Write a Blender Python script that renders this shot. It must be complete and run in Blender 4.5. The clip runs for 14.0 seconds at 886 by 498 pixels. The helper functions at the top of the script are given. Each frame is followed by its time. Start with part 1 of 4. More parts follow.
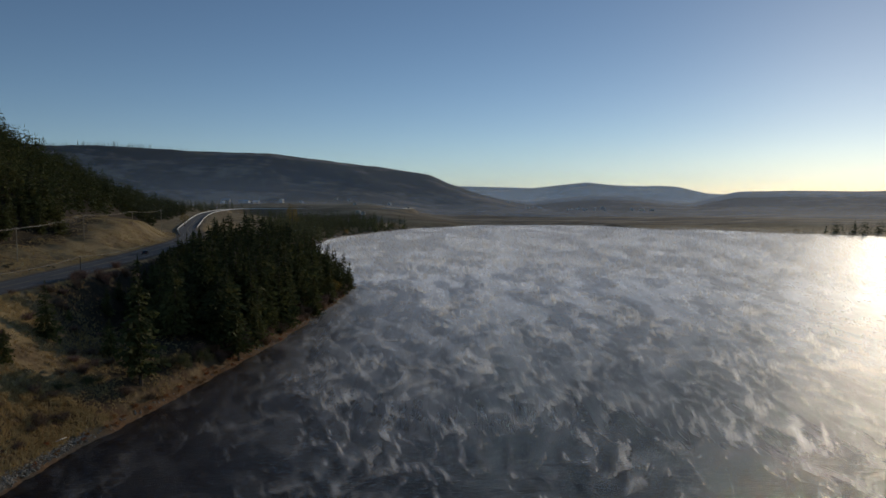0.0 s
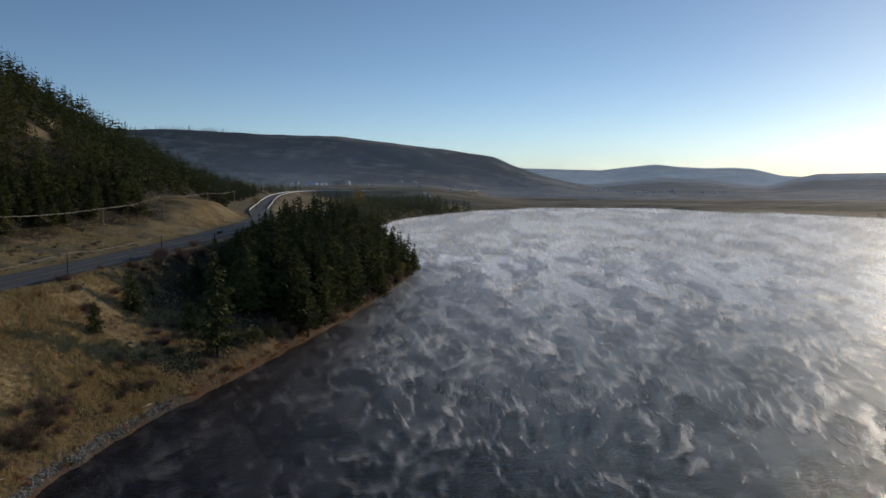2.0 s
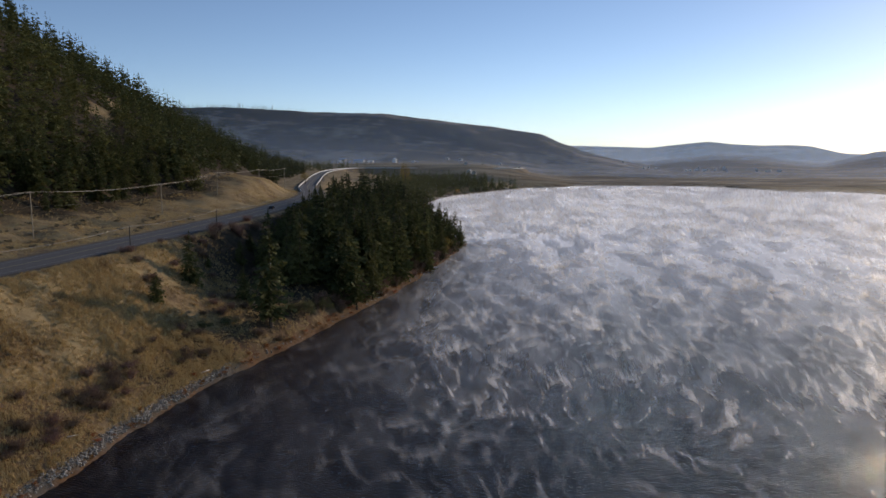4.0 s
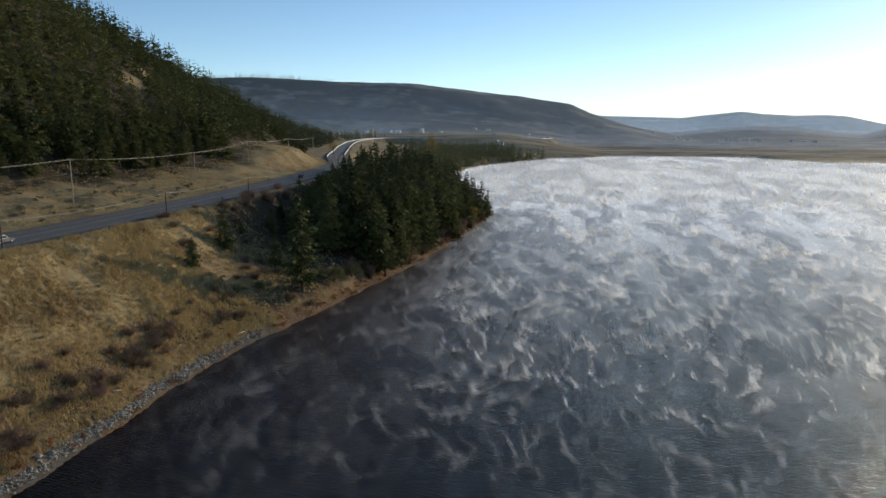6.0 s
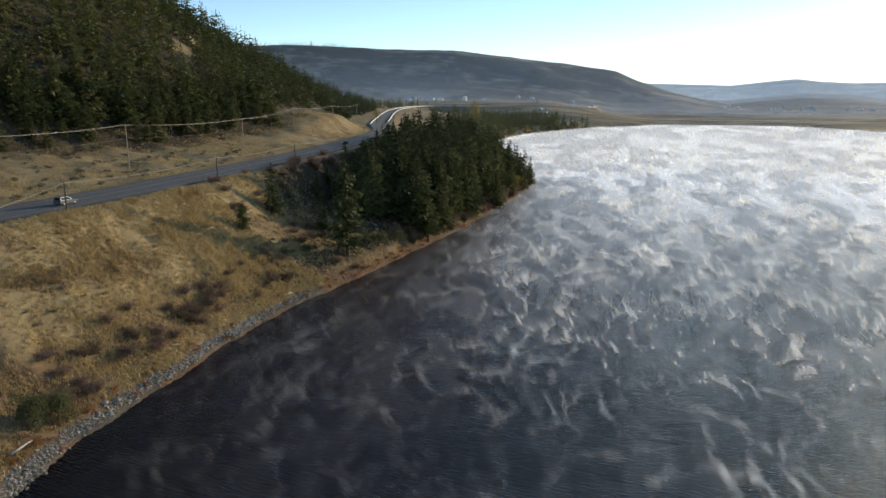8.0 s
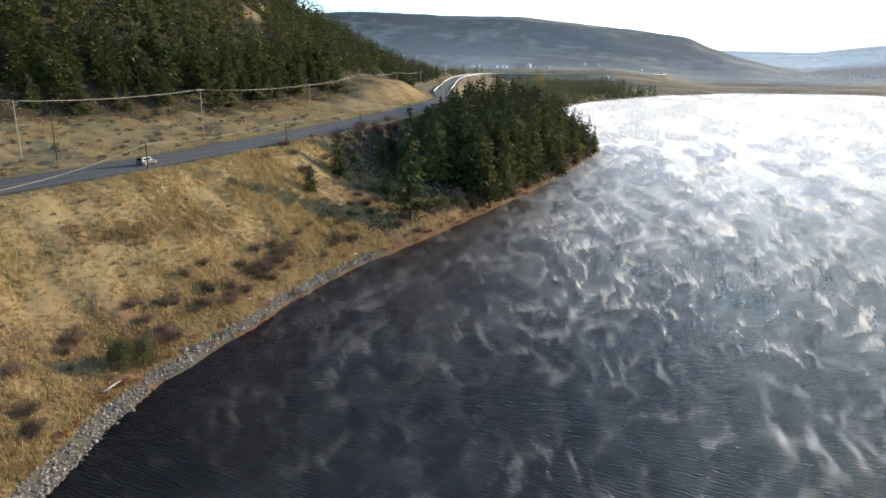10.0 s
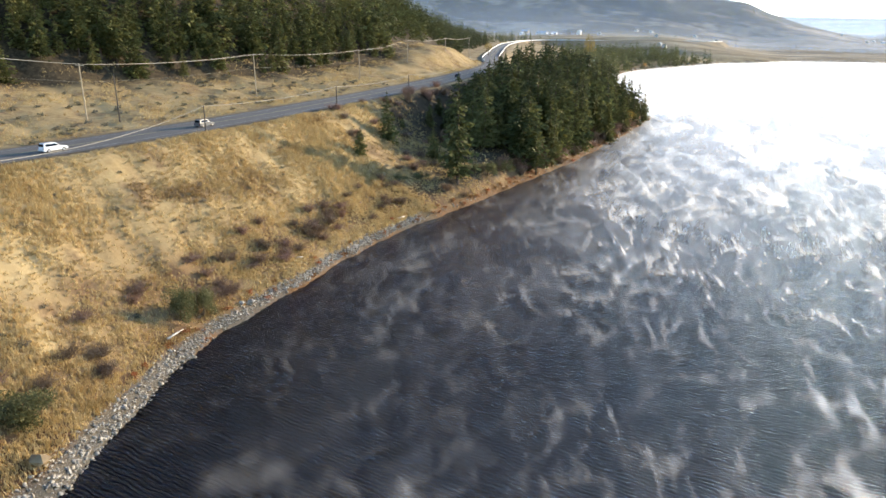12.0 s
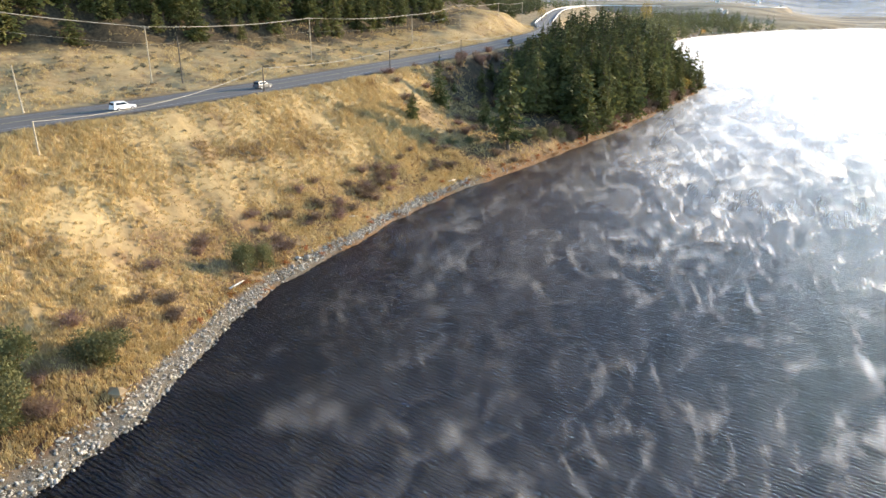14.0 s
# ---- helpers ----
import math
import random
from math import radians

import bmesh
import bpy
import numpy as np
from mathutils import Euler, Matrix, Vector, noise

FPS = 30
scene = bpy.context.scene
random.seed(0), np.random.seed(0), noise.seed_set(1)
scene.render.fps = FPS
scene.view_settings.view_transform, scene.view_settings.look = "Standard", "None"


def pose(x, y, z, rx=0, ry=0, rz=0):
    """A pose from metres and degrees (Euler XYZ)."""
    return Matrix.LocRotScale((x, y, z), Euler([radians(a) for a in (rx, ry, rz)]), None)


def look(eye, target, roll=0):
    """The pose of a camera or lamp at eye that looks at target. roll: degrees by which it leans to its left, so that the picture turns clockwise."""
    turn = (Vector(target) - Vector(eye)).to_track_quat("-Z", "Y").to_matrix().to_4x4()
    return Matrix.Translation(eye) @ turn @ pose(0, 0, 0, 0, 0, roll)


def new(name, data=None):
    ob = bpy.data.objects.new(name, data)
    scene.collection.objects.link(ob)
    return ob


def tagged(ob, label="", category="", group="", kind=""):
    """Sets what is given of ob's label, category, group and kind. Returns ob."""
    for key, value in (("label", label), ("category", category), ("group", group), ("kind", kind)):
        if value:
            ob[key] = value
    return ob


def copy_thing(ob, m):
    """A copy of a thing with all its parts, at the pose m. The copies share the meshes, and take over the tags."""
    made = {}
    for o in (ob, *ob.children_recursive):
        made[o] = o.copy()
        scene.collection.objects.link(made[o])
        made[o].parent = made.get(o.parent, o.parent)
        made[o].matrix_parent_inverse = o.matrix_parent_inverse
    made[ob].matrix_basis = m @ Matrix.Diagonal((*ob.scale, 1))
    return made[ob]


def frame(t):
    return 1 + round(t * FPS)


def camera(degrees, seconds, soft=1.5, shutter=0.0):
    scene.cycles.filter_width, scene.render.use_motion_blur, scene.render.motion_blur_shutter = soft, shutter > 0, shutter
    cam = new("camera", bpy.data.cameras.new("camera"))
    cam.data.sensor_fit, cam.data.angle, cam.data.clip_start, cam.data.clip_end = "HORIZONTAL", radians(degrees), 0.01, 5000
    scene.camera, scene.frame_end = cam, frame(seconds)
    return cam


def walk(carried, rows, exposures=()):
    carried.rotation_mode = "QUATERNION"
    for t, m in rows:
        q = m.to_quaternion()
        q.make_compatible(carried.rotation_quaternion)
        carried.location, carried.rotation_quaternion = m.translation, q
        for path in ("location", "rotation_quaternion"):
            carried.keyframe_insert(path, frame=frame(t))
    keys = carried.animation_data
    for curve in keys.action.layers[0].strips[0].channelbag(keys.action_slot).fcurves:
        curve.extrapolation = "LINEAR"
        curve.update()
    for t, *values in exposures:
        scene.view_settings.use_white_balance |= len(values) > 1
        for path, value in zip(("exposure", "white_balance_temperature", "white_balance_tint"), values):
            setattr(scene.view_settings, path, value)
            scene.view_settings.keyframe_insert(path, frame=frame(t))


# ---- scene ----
cam = camera(64.1, 14.0)
walk(cam, [
    (0.0, pose(-2.79, 20.04, 48.88, 85.48, 0, 0.00)),
    (0.5, pose(-2.75, 19.35, 48.86, 85.12, 0, 1.28)),
    (1.0, pose(-2.71, 18.66, 48.84, 84.79, 0, 2.53)),
    (1.5, pose(-2.68, 17.97, 48.81, 84.42, 0, 3.84)),
    (2.0, pose(-2.66, 17.28, 48.78, 84.06, 0, 5.20)),
    (2.5, pose(-2.64, 16.58, 48.73, 83.66, 0, 6.30)),
    (3.0, pose(-2.62, 15.89, 48.68, 83.24, 0, 7.27)),
    (5.5, pose(-2.38, 12.46, 48.00, 80.54, 0, 10.66)),
    (6.0, pose(-2.34, 11.77, 47.88, 79.92, 0, 11.09)),
    (6.5, pose(-2.30, 11.08, 47.77, 79.29, 0, 11.57)),
    (7.0, pose(-2.26, 10.40, 47.66, 78.68, 0, 12.31)),
    (7.5, pose(-2.22, 9.71, 47.55, 78.04, 0, 13.30)),
    (8.0, pose(-2.16, 9.02, 47.44, 77.43, 0, 14.47)),
    (10.5, pose(-1.56, 5.47, 46.78, 74.32, 0, 20.60)),
    (11.0, pose(-1.37, 4.71, 46.67, 73.70, 0, 21.61)),
    (11.5, pose(-1.17, 3.94, 46.57, 73.09, 0, 22.41)),
    (12.0, pose(-0.96, 3.17, 46.46, 72.45, 0, 23.19)),
    (12.5, pose(-0.74, 2.38, 46.34, 71.81, 0, 24.01)),
    (13.0, pose(-0.50, 1.58, 46.23, 71.18, 0, 24.97)),
    (13.5, pose(-0.25, 0.79, 46.11, 70.56, 0, 25.97)),
    (14.0, pose(0.00, 0.00, 46.00, 69.93, 0, 27.20)),
], exposures=[(0.0, -0.95, 6550, 8), (1.5, -0.65, 6500, 8), (2.2, -0.45, 6550, 11), (3.0, -0.2, 6750, 20), (3.5, -0.15, 6750, 20), (4.6, -0.05, 6650, 8), (5.5, 0.1, 6650, 5), (8.0, 0.58, 6850, 5), (10.5, 1.46, 7000, 7), (14.0, 2.18, 7200, 8)])

scene.cycles.transparent_max_bounces = 24     # the mist lies in several clear layers

# ---- world, sun ----
SUN_AZ, SUN_EL = 32.5, 10.0        # degrees to the right of +y, and up
world = bpy.data.worlds.new("sky")
scene.world = world
world.use_nodes = True
wn = world.node_tree.nodes
sky = wn.new("ShaderNodeTexSky")
sky.sky_type = "NISHITA"
sky.sun_disc = False
sky.sun_elevation = radians(SUN_EL)
sky.sun_rotation = radians(SUN_AZ)
sky.altitude = 1500
sky.air_density, sky.dust_density, sky.ozone_density = 0.7, 0.22, 1.7
wn["Background"].inputs["Strength"].default_value = 0.15
world.node_tree.links.new(sky.outputs[0], wn["Background"].inputs["Color"])

sun_dir = Vector((math.sin(radians(SUN_AZ)) * math.cos(radians(SUN_EL)),
                  math.cos(radians(SUN_AZ)) * math.cos(radians(SUN_EL)), math.sin(radians(SUN_EL))))
sun_data = bpy.data.lights.new("sun", "SUN")
sun_data.energy, sun_data.angle, sun_data.color = 2.35, radians(0.55), (1.0, 0.84, 0.64)
sun = new("sun", sun_data)
sun.matrix_world = look(sun_dir * 400, (0, 0, 0))


# ---- noise and land form ----
def _hash(ix, iy, seed):
    h = (ix.astype(np.int64) * 374761393 + iy.astype(np.int64) * 668265263 + seed * 974711) & 0x7FFFFFFF
    h = ((h ^ (h >> 13)) * 1274126177) & 0x7FFFFFFF
    return ((h ^ (h >> 16)) & 0xFFFF) / 65535.0


def vnoise(x, y, seed=0):
    x, y = np.asarray(x, float), np.asarray(y, float)
    ix, iy = np.floor(x), np.floor(y)
    fx, fy = x - ix, y - iy
    fx, fy = fx * fx * (3 - 2 * fx), fy * fy * (3 - 2 * fy)
    a, b = _hash(ix, iy, seed), _hash(ix + 1, iy, seed)
    c, d = _hash(ix, iy + 1, seed), _hash(ix + 1, iy + 1, seed)
    return (a + (b - a) * fx) * (1 - fy) + (c + (d - c) * fx) * fy - 0.5


def fbm(x, y, size, octaves=4, seed=0):
    out, amp, k = 0.0, 1.0, 1.0 / size
    for o in range(octaves):
        out = out + amp * vnoise(np.asarray(x) * k + 17.3 * o, np.asarray(y) * k - 9.1 * o, seed + o)
        amp, k = amp * 0.5, k * 2.03
    return out


def smooth(a, b, v):
    t = np.clip((np.asarray(v, float) - a) / (b - a), 0, 1)
    return t * t * (3 - 2 * t)


# West shore: x by y, from south to north.
SHORE_Y = [-900, -60, 10, 32, 38, 46, 55, 62, 73, 85, 93, 100, 109, 117, 124, 131, 146, 159, 178, 195, 213, 240, 275, 305, 350, 388, 396, 420, 470, 560, 760, 820, 905, 992, 1063]
SHORE_X = [-38.9, -56.9, -57.5, -60.6, -61.4, -61.6, -65.1, -68.0, -71.2, -73.6, -73.6, -73.1, -73.5, -73.9, -74.1, -73.5, -72.6, -71.3, -67.0, -65.2, -62.2, -57.4, -53.8, -51.8, -49, -47.6, -56, -80, -105, -120, -122, -111, -79, -41.5, 24]
# North shore: y by x, from west to east.
NORTH_X = [-41.5, 24, 109, 231, 266, 300, 345, 385, 493, 760, 1100]
NORTH_Y = [992, 1063, 1086, 1075, 995, 940, 957, 905, 811, 560, -200]
# Road centre line: x, y, z.
ROAD = [(-123, -420, 24.6), (-123.5, -100, 24.7), (-123, 30, 24.7), (-120.9, 72, 24.7), (-118.2, 95, 24.7), (-116, 122, 24.7), (-115, 145, 24.7), (-115.2, 170, 24.7),
        (-117.5, 229, 24.6), (-127, 320, 24.2), (-146, 420, 23.6), (-184, 521, 23.4), (-222, 643, 23.4), (-252, 740, 23.4), (-297, 899, 23.4), (-326, 1040, 23.4),
        (-331, 1120, 23.4), (-312, 1168, 23.3), (-268, 1190, 23), (-200, 1205, 22.6), (-150, 1210, 22.4), (-100, 1222, 22.3), (-72, 1262, 21), (-66, 1400, 19)]


def spline(points, step):
    """A smooth line through the points, at even steps."""
    p = np.array(points, float)
    p = np.vstack([2 * p[0] - p[1], p, 2 * p[-1] - p[-2]])
    out = []
    for i in range(1, len(p) - 2):
        n = max(2, int(np.linalg.norm(p[i + 1] - p[i]) / step))
        t = np.linspace(0, 1, n, endpoint=False)[:, None]
        a, b, c, d = p[i - 1], p[i], p[i + 1], p[i + 2]
        out.append(0.5 * (2 * b + (c - a) * t + (2 * a - 5 * b + 4 * c - d) * t ** 2 + (3 * b - a - 3 * c + d) * t ** 3))
    out.append(p[-2][None])
    return np.vstack(out)


road_line = spline(ROAD, 6.0)
road_fine = spline(ROAD, 3.0)
ROAD_HALF = 7.0
ROAD_N = int(np.argmax(road_line[:, 1] > 1110))      # the stretch that runs north


def shore_x(y):
    base = np.interp(y, SHORE_Y, SHORE_X)
    return base + fbm(np.asarray(y), 0 * np.asarray(y), 9, 3, 5) * 1.6


def north_y(x):
    return np.interp(x, NORTH_X, NORTH_Y) + fbm(np.asarray(x), 0 * np.asarray(x), 60, 4, 8) * 22


def road_gap(x, y):
    """Distance to the road's centre line, its height there and which side (positive: the lake's side)."""
    x, y = np.ravel(x), np.ravel(y)
    best, z, side = np.full(x.shape, 1e9), np.zeros(x.shape), np.zeros(x.shape)
    for a, b in zip(road_line[:-1], road_line[1:]):
        dx, dy = b[0] - a[0], b[1] - a[1]
        t = np.clip(((x - a[0]) * dx + (y - a[1]) * dy) / (dx * dx + dy * dy), 0, 1)
        ox, oy = x - a[0] - t * dx, y - a[1] - t * dy
        d = np.hypot(ox, oy)
        hit = d < best
        best = np.where(hit, d, best)
        z = np.where(hit, a[2] + t * (b[2] - a[2]), z)
        side = np.where(hit, np.sign(ox * dy - oy * dx), side)
    return best, z, side


TREE_Y = [-200, 60, 121, 129, 142, 150, 187, 205, 226, 260, 289, 328, 361, 450, 567, 764, 950]
TREE_X = [-215, -203, -196, -190, -188, -182, -178, -175, -171, -171, -172, -170, -182, -205, -240, -296, -345]
CREST_Y = [-300, 0, 200, 357, 470, 567, 646, 728, 822, 950]
CREST_Z = [158, 152, 144, 126, 114, 101, 80, 58, 40, 28]


def ridge(az, r, table, foot, top, back=0.0):
    deg, high = zip(*table)
    h = np.interp(az, deg, high)
    return h * smooth(foot, top, r) * (1 - back * smooth(top, top * 1.3, r))


def height(x, y):
    shape = np.shape(x)
    x, y = np.ravel(np.asarray(x, float)), np.ravel(np.asarray(y, float))
    r, az = np.hypot(x, y), np.degrees(np.arctan2(x, y))
    gap, rz, side = road_gap(x, y)
    sx, ny = shore_x(y), north_y(x)
    # distance in from the shore, roughly
    west = np.where(y < 1063, sx - x, -1e3)
    north = np.where((x > -60) | (y > 1063), np.where(x > -60, y - ny, y - 900 + 0.2 * (-60 - x)), -1e3)
    inland = np.maximum(west, north)
    bed = -0.5 - 0.35 * np.clip(-inland, 0, 30)
    # western bank: a stony beach, then a steep slope up to the road
    rx = np.interp(y, road_line[:, 1][:ROAD_N], road_line[:, 0][:ROAD_N])
    span = np.maximum(sx - rx - ROAD_HALF - 1.5, 20)
    u = np.clip(west / span, 0, 1)
    steep = smooth(215, 150, y)
    bank = 24.4 * (steep * (0.12 * u + 0.88 * smooth(-0.12, 1.12, u)) + (1 - steep) * (0.30 * smooth(0.0, 0.25, u) + 0.16 * u + 0.54 * smooth(0.62, 1.0, u)))
    bank = np.where(y > 420, 23.0 * (0.22 * smooth(0, 0.2, u) + 0.4 * u + 0.38 * smooth(0.3, 1, u)), bank)
    beach = 1.0 * smooth(-0.6, 3.2, west) - 0.12
    bank = np.maximum(bank - 0.6, 0) + beach + fbm(x, y, 14, 4, 2) * 1.5 * smooth(3, 12, west) + fbm(x, y, 3.4, 2, 7) * 0.6 * smooth(4, 10, west)
    # uphill of the road
    tx = np.interp(y, TREE_Y, TREE_X)
    e = tx - x
    up = np.maximum(rx - ROAD_HALF - 2 - x, 0)
    verge = rz + 0.25 + 7.0 * smooth(8, 75, up) + fbm(x, y, 11, 4, 3) * 1.3 * smooth(2, 10, up)
    crest = np.interp(y, CREST_Y, CREST_Z)
    hill = verge + np.maximum(crest - 28, 0) * np.clip(e / 135, 0, 1) ** 0.9 + np.clip(e - 135, 0, 200) * 0.12 * smooth(900, 500, y) + fbm(x, y, 60, 4, 4) * 8 * smooth(10, 80, e)
    cut = 9.0 * np.exp(-((y - 400) / 85.0) ** 2) * smooth(3, 22, up) * smooth(60, 34, up)
    land_w = np.where(x < rx, hill + cut, bank)
    # flat land north of the lake, with the terrace on which the road lies
    terrace = 23.2 * smooth(40, -150, x + 0.12 * (y - 1200)) * smooth(930, 1190, y + 0.3 * x)
    plain = 0.6 + 2.5 * smooth(0, 60, north) + 4 * smooth(60, 900, north) + fbm(x, y, 170, 4, 6) * 4.5 * smooth(30, 200, north)
    land_n = np.maximum(plain, 0) + terrace + 10 * smooth(1350, 1700, y) * smooth(0, -300, x) + fbm(x, y, 90, 4, 9) * 4 * smooth(1250, 1500, y)
    k = smooth(960, 1080, y) * smooth(-420, -200, x) + smooth(1080, 1250, y) * (1 - smooth(-420, -200, x))
    land = land_w * (1 - k) + land_n * k
    # distant hills
    rough = fbm(x, y, 420, 5, 11)
    far1 = ridge(az, r, [(-60, 200), (-40, 190), (-27, 179), (-20.6, 174), (-13.7, 158), (-10, 142), (-6.6, 125), (-3.4, 107), (-1.2, 95), (0.4, 72), (2.4, 48), (5, 24), (7, 6), (9, 0)], 1480, 2250, 0.3)
    far2 = ridge(az, r, [(-4, 60), (0.6, 92), (7.2, 78), (9.5, 98), (11.35, 112), (13, 97), (14.9, 89), (17.0, 91), (18.2, 84), (20.3, 46), (24, 30), (60, 40)], 3200, 4300)
    far3 = ridge(az, r, [(5, 0), (9, 26), (12, 42), (15, 36), (18, 10), (19.2, 8), (21.0, 38), (22.3, 54), (26, 58), (30, 55), (45, 70), (70, 90)], 1900, 2900, 0.5)
    land = np.where(y > 600, land * (1 - 0.9 * smooth(1450, 2200, r)) + far1 * (1 + 0.10 * rough * smooth(1500, 1700, r)) + (rough + 0.3) * 20 * smooth(1500, 1900, r) * (1 - smooth(2050, 2250, r)) * smooth(10, 0, az), land)
    land = np.maximum(land, np.where(r > 1700, np.maximum(far2, far3), -99))
    # road bed
    t = smooth(ROAD_HALF + 1.2, ROAD_HALF + 9, gap)
    land = np.where(inland > 0, rz * (1 - t) + land * t - 0.12 * (gap < ROAD_HALF + 1.2), land)
    out = np.where(inland > 0, np.maximum(land, 0.02 * np.clip(inland, 0, 50)), bed)
    return out.reshape(shape)


# ---- material helpers ----
class Nodes:
    """Short names for building a node material."""
    def __init__(self, name):
        self.mat = bpy.data.materials.new(name)
        self.mat.use_nodes = True
        self.tree = self.mat.node_tree
        self.bsdf = self.tree.nodes["Principled BSDF"]
        self.out = self.tree.nodes["Material Output"]

    def add(self, kind, **given):
        n = self.tree.nodes.new("ShaderNode" + kind)
        for k, v in given.items():
            setattr(n, k, v)
        return n

    def link(self, a, b):
        self.tree.links.new(a, b)

    def place(self):
        return self.add("NewGeometry").outputs["Position"]

    def noise(self, vec, scale, detail=4.0, rough=0.55, distort=0.0, kind="FBM"):
        n = self.add("TexNoise")
        n.noise_type = kind
        n.inputs["Scale"].default_value, n.inputs["Detail"].default_value = scale, detail
        n.inputs["Roughness"].default_value, n.inputs["Distortion"].default_value = rough, distort
        if vec is not None:
            self.link(vec, n.inputs["Vector"])
        return n.outputs["Fac"]

    def mapped(self, vec, scale, rz=0.0, loc=(0, 0, 0)):
        n = self.add("Mapping")
        n.inputs["Scale"].default_value, n.inputs["Rotation"].default_value, n.inputs["Location"].default_value = scale, (0, 0, radians(rz)), loc
        self.link(vec, n.inputs["Vector"])
        return n.outputs[0]

    def ramp(self, fac, stops):
        n = self.add("ValToRGB")
        while len(n.color_ramp.elements) < len(stops):
            n.color_ramp.elements.new(0.5)
        for el, (p, c) in zip(n.color_ramp.elements, stops):
            el.position, el.color = p, (*(c if isinstance(c, tuple) else (c, c, c)), 1)
        self.link(fac, n.inputs[0])
        return n.outputs[0]

    def mix(self, fac, a, b, blend="MIX"):
        n = self.add("Mix", data_type="RGBA", blend_type=blend)
        for sock, v in ((n.inputs[0], fac), (n.inputs[6], a), (n.inputs[7], b)):
            if isinstance(v, (int, float)):
                sock.default_value = v
            elif isinstance(v, tuple):
                sock.default_value = (*v, 1)
            else:
                self.link(v, sock)
        return n.outputs[2]

    def math(self, op, a, b=0.0, clamp=False):
        n = self.add("Math", operation=op, use_clamp=clamp)
        for sock, v in zip(n.inputs, (a, b)):
            if isinstance(v, (int, float)):
                sock.default_value = v
            else:
                self.link(v, sock)
        return n.outputs[0]

    def attr(self, name):
        return self.add("Attribute", attribute_name=name).outputs["Fac"]

    def bump(self, fac, strength, distance):
        n = self.add("Bump")
        n.inputs["Strength"].default_value, n.inputs["Distance"].default_value = strength, distance
        self.link(fac, n.inputs["Height"])
        self.link(n.outputs[0], self.bsdf.inputs["Normal"])
        return n

    def done(self, colour=None, rough=0.8, metal=0.0, spec=None):
        if isinstance(colour, tuple):
            self.bsdf.inputs["Base Color"].default_value = (*colour, 1)
        elif colour is not None:
            self.link(colour, self.bsdf.inputs["Base Color"])
        if isinstance(rough, (int, float)):
            self.bsdf.inputs["Roughness"].default_value = rough
        else:
            self.link(rough, self.bsdf.inputs["Roughness"])
        self.bsdf.inputs["Metallic"].default_value = metal
        if spec is not None:
            self.bsdf.inputs["Specular IOR Level"].default_value = spec
        return self.mat


def simple(name, a, b, scale, rough=0.7, metal=0.0, bump=0.0, size=0.02):
    """Two colours mixed by fine and coarse noise."""
    n = Nodes(name)
    v = n.add("TexCoord").outputs["Object"]
    f = n.math("ADD", n.math("MULTIPLY", n.noise(v, scale), 0.6), n.math("MULTIPLY", n.noise(v, scale * 0.17), 0.4))
    if bump:
        n.bump(n.noise(v, scale * 2), bump, size)
    return n.done(n.ramp(f, [(0.35, a), (0.65, b)]), rough, metal)


def dry_patches(n, p):
    """Where the dry grass grows thick and golden; elsewhere it is thin and brown."""
    a = n.math("ADD", n.math("MULTIPLY", n.noise(n.mapped(p, (1, 1, 1), 20), 0.075, 4, 0.6, 0.6), 0.75), n.math("MULTIPLY", n.noise(p, 0.5, 3, 0.6), 0.25))
    return n.ramp(a, [(0.36, 0.0), (0.50, 1.0)])


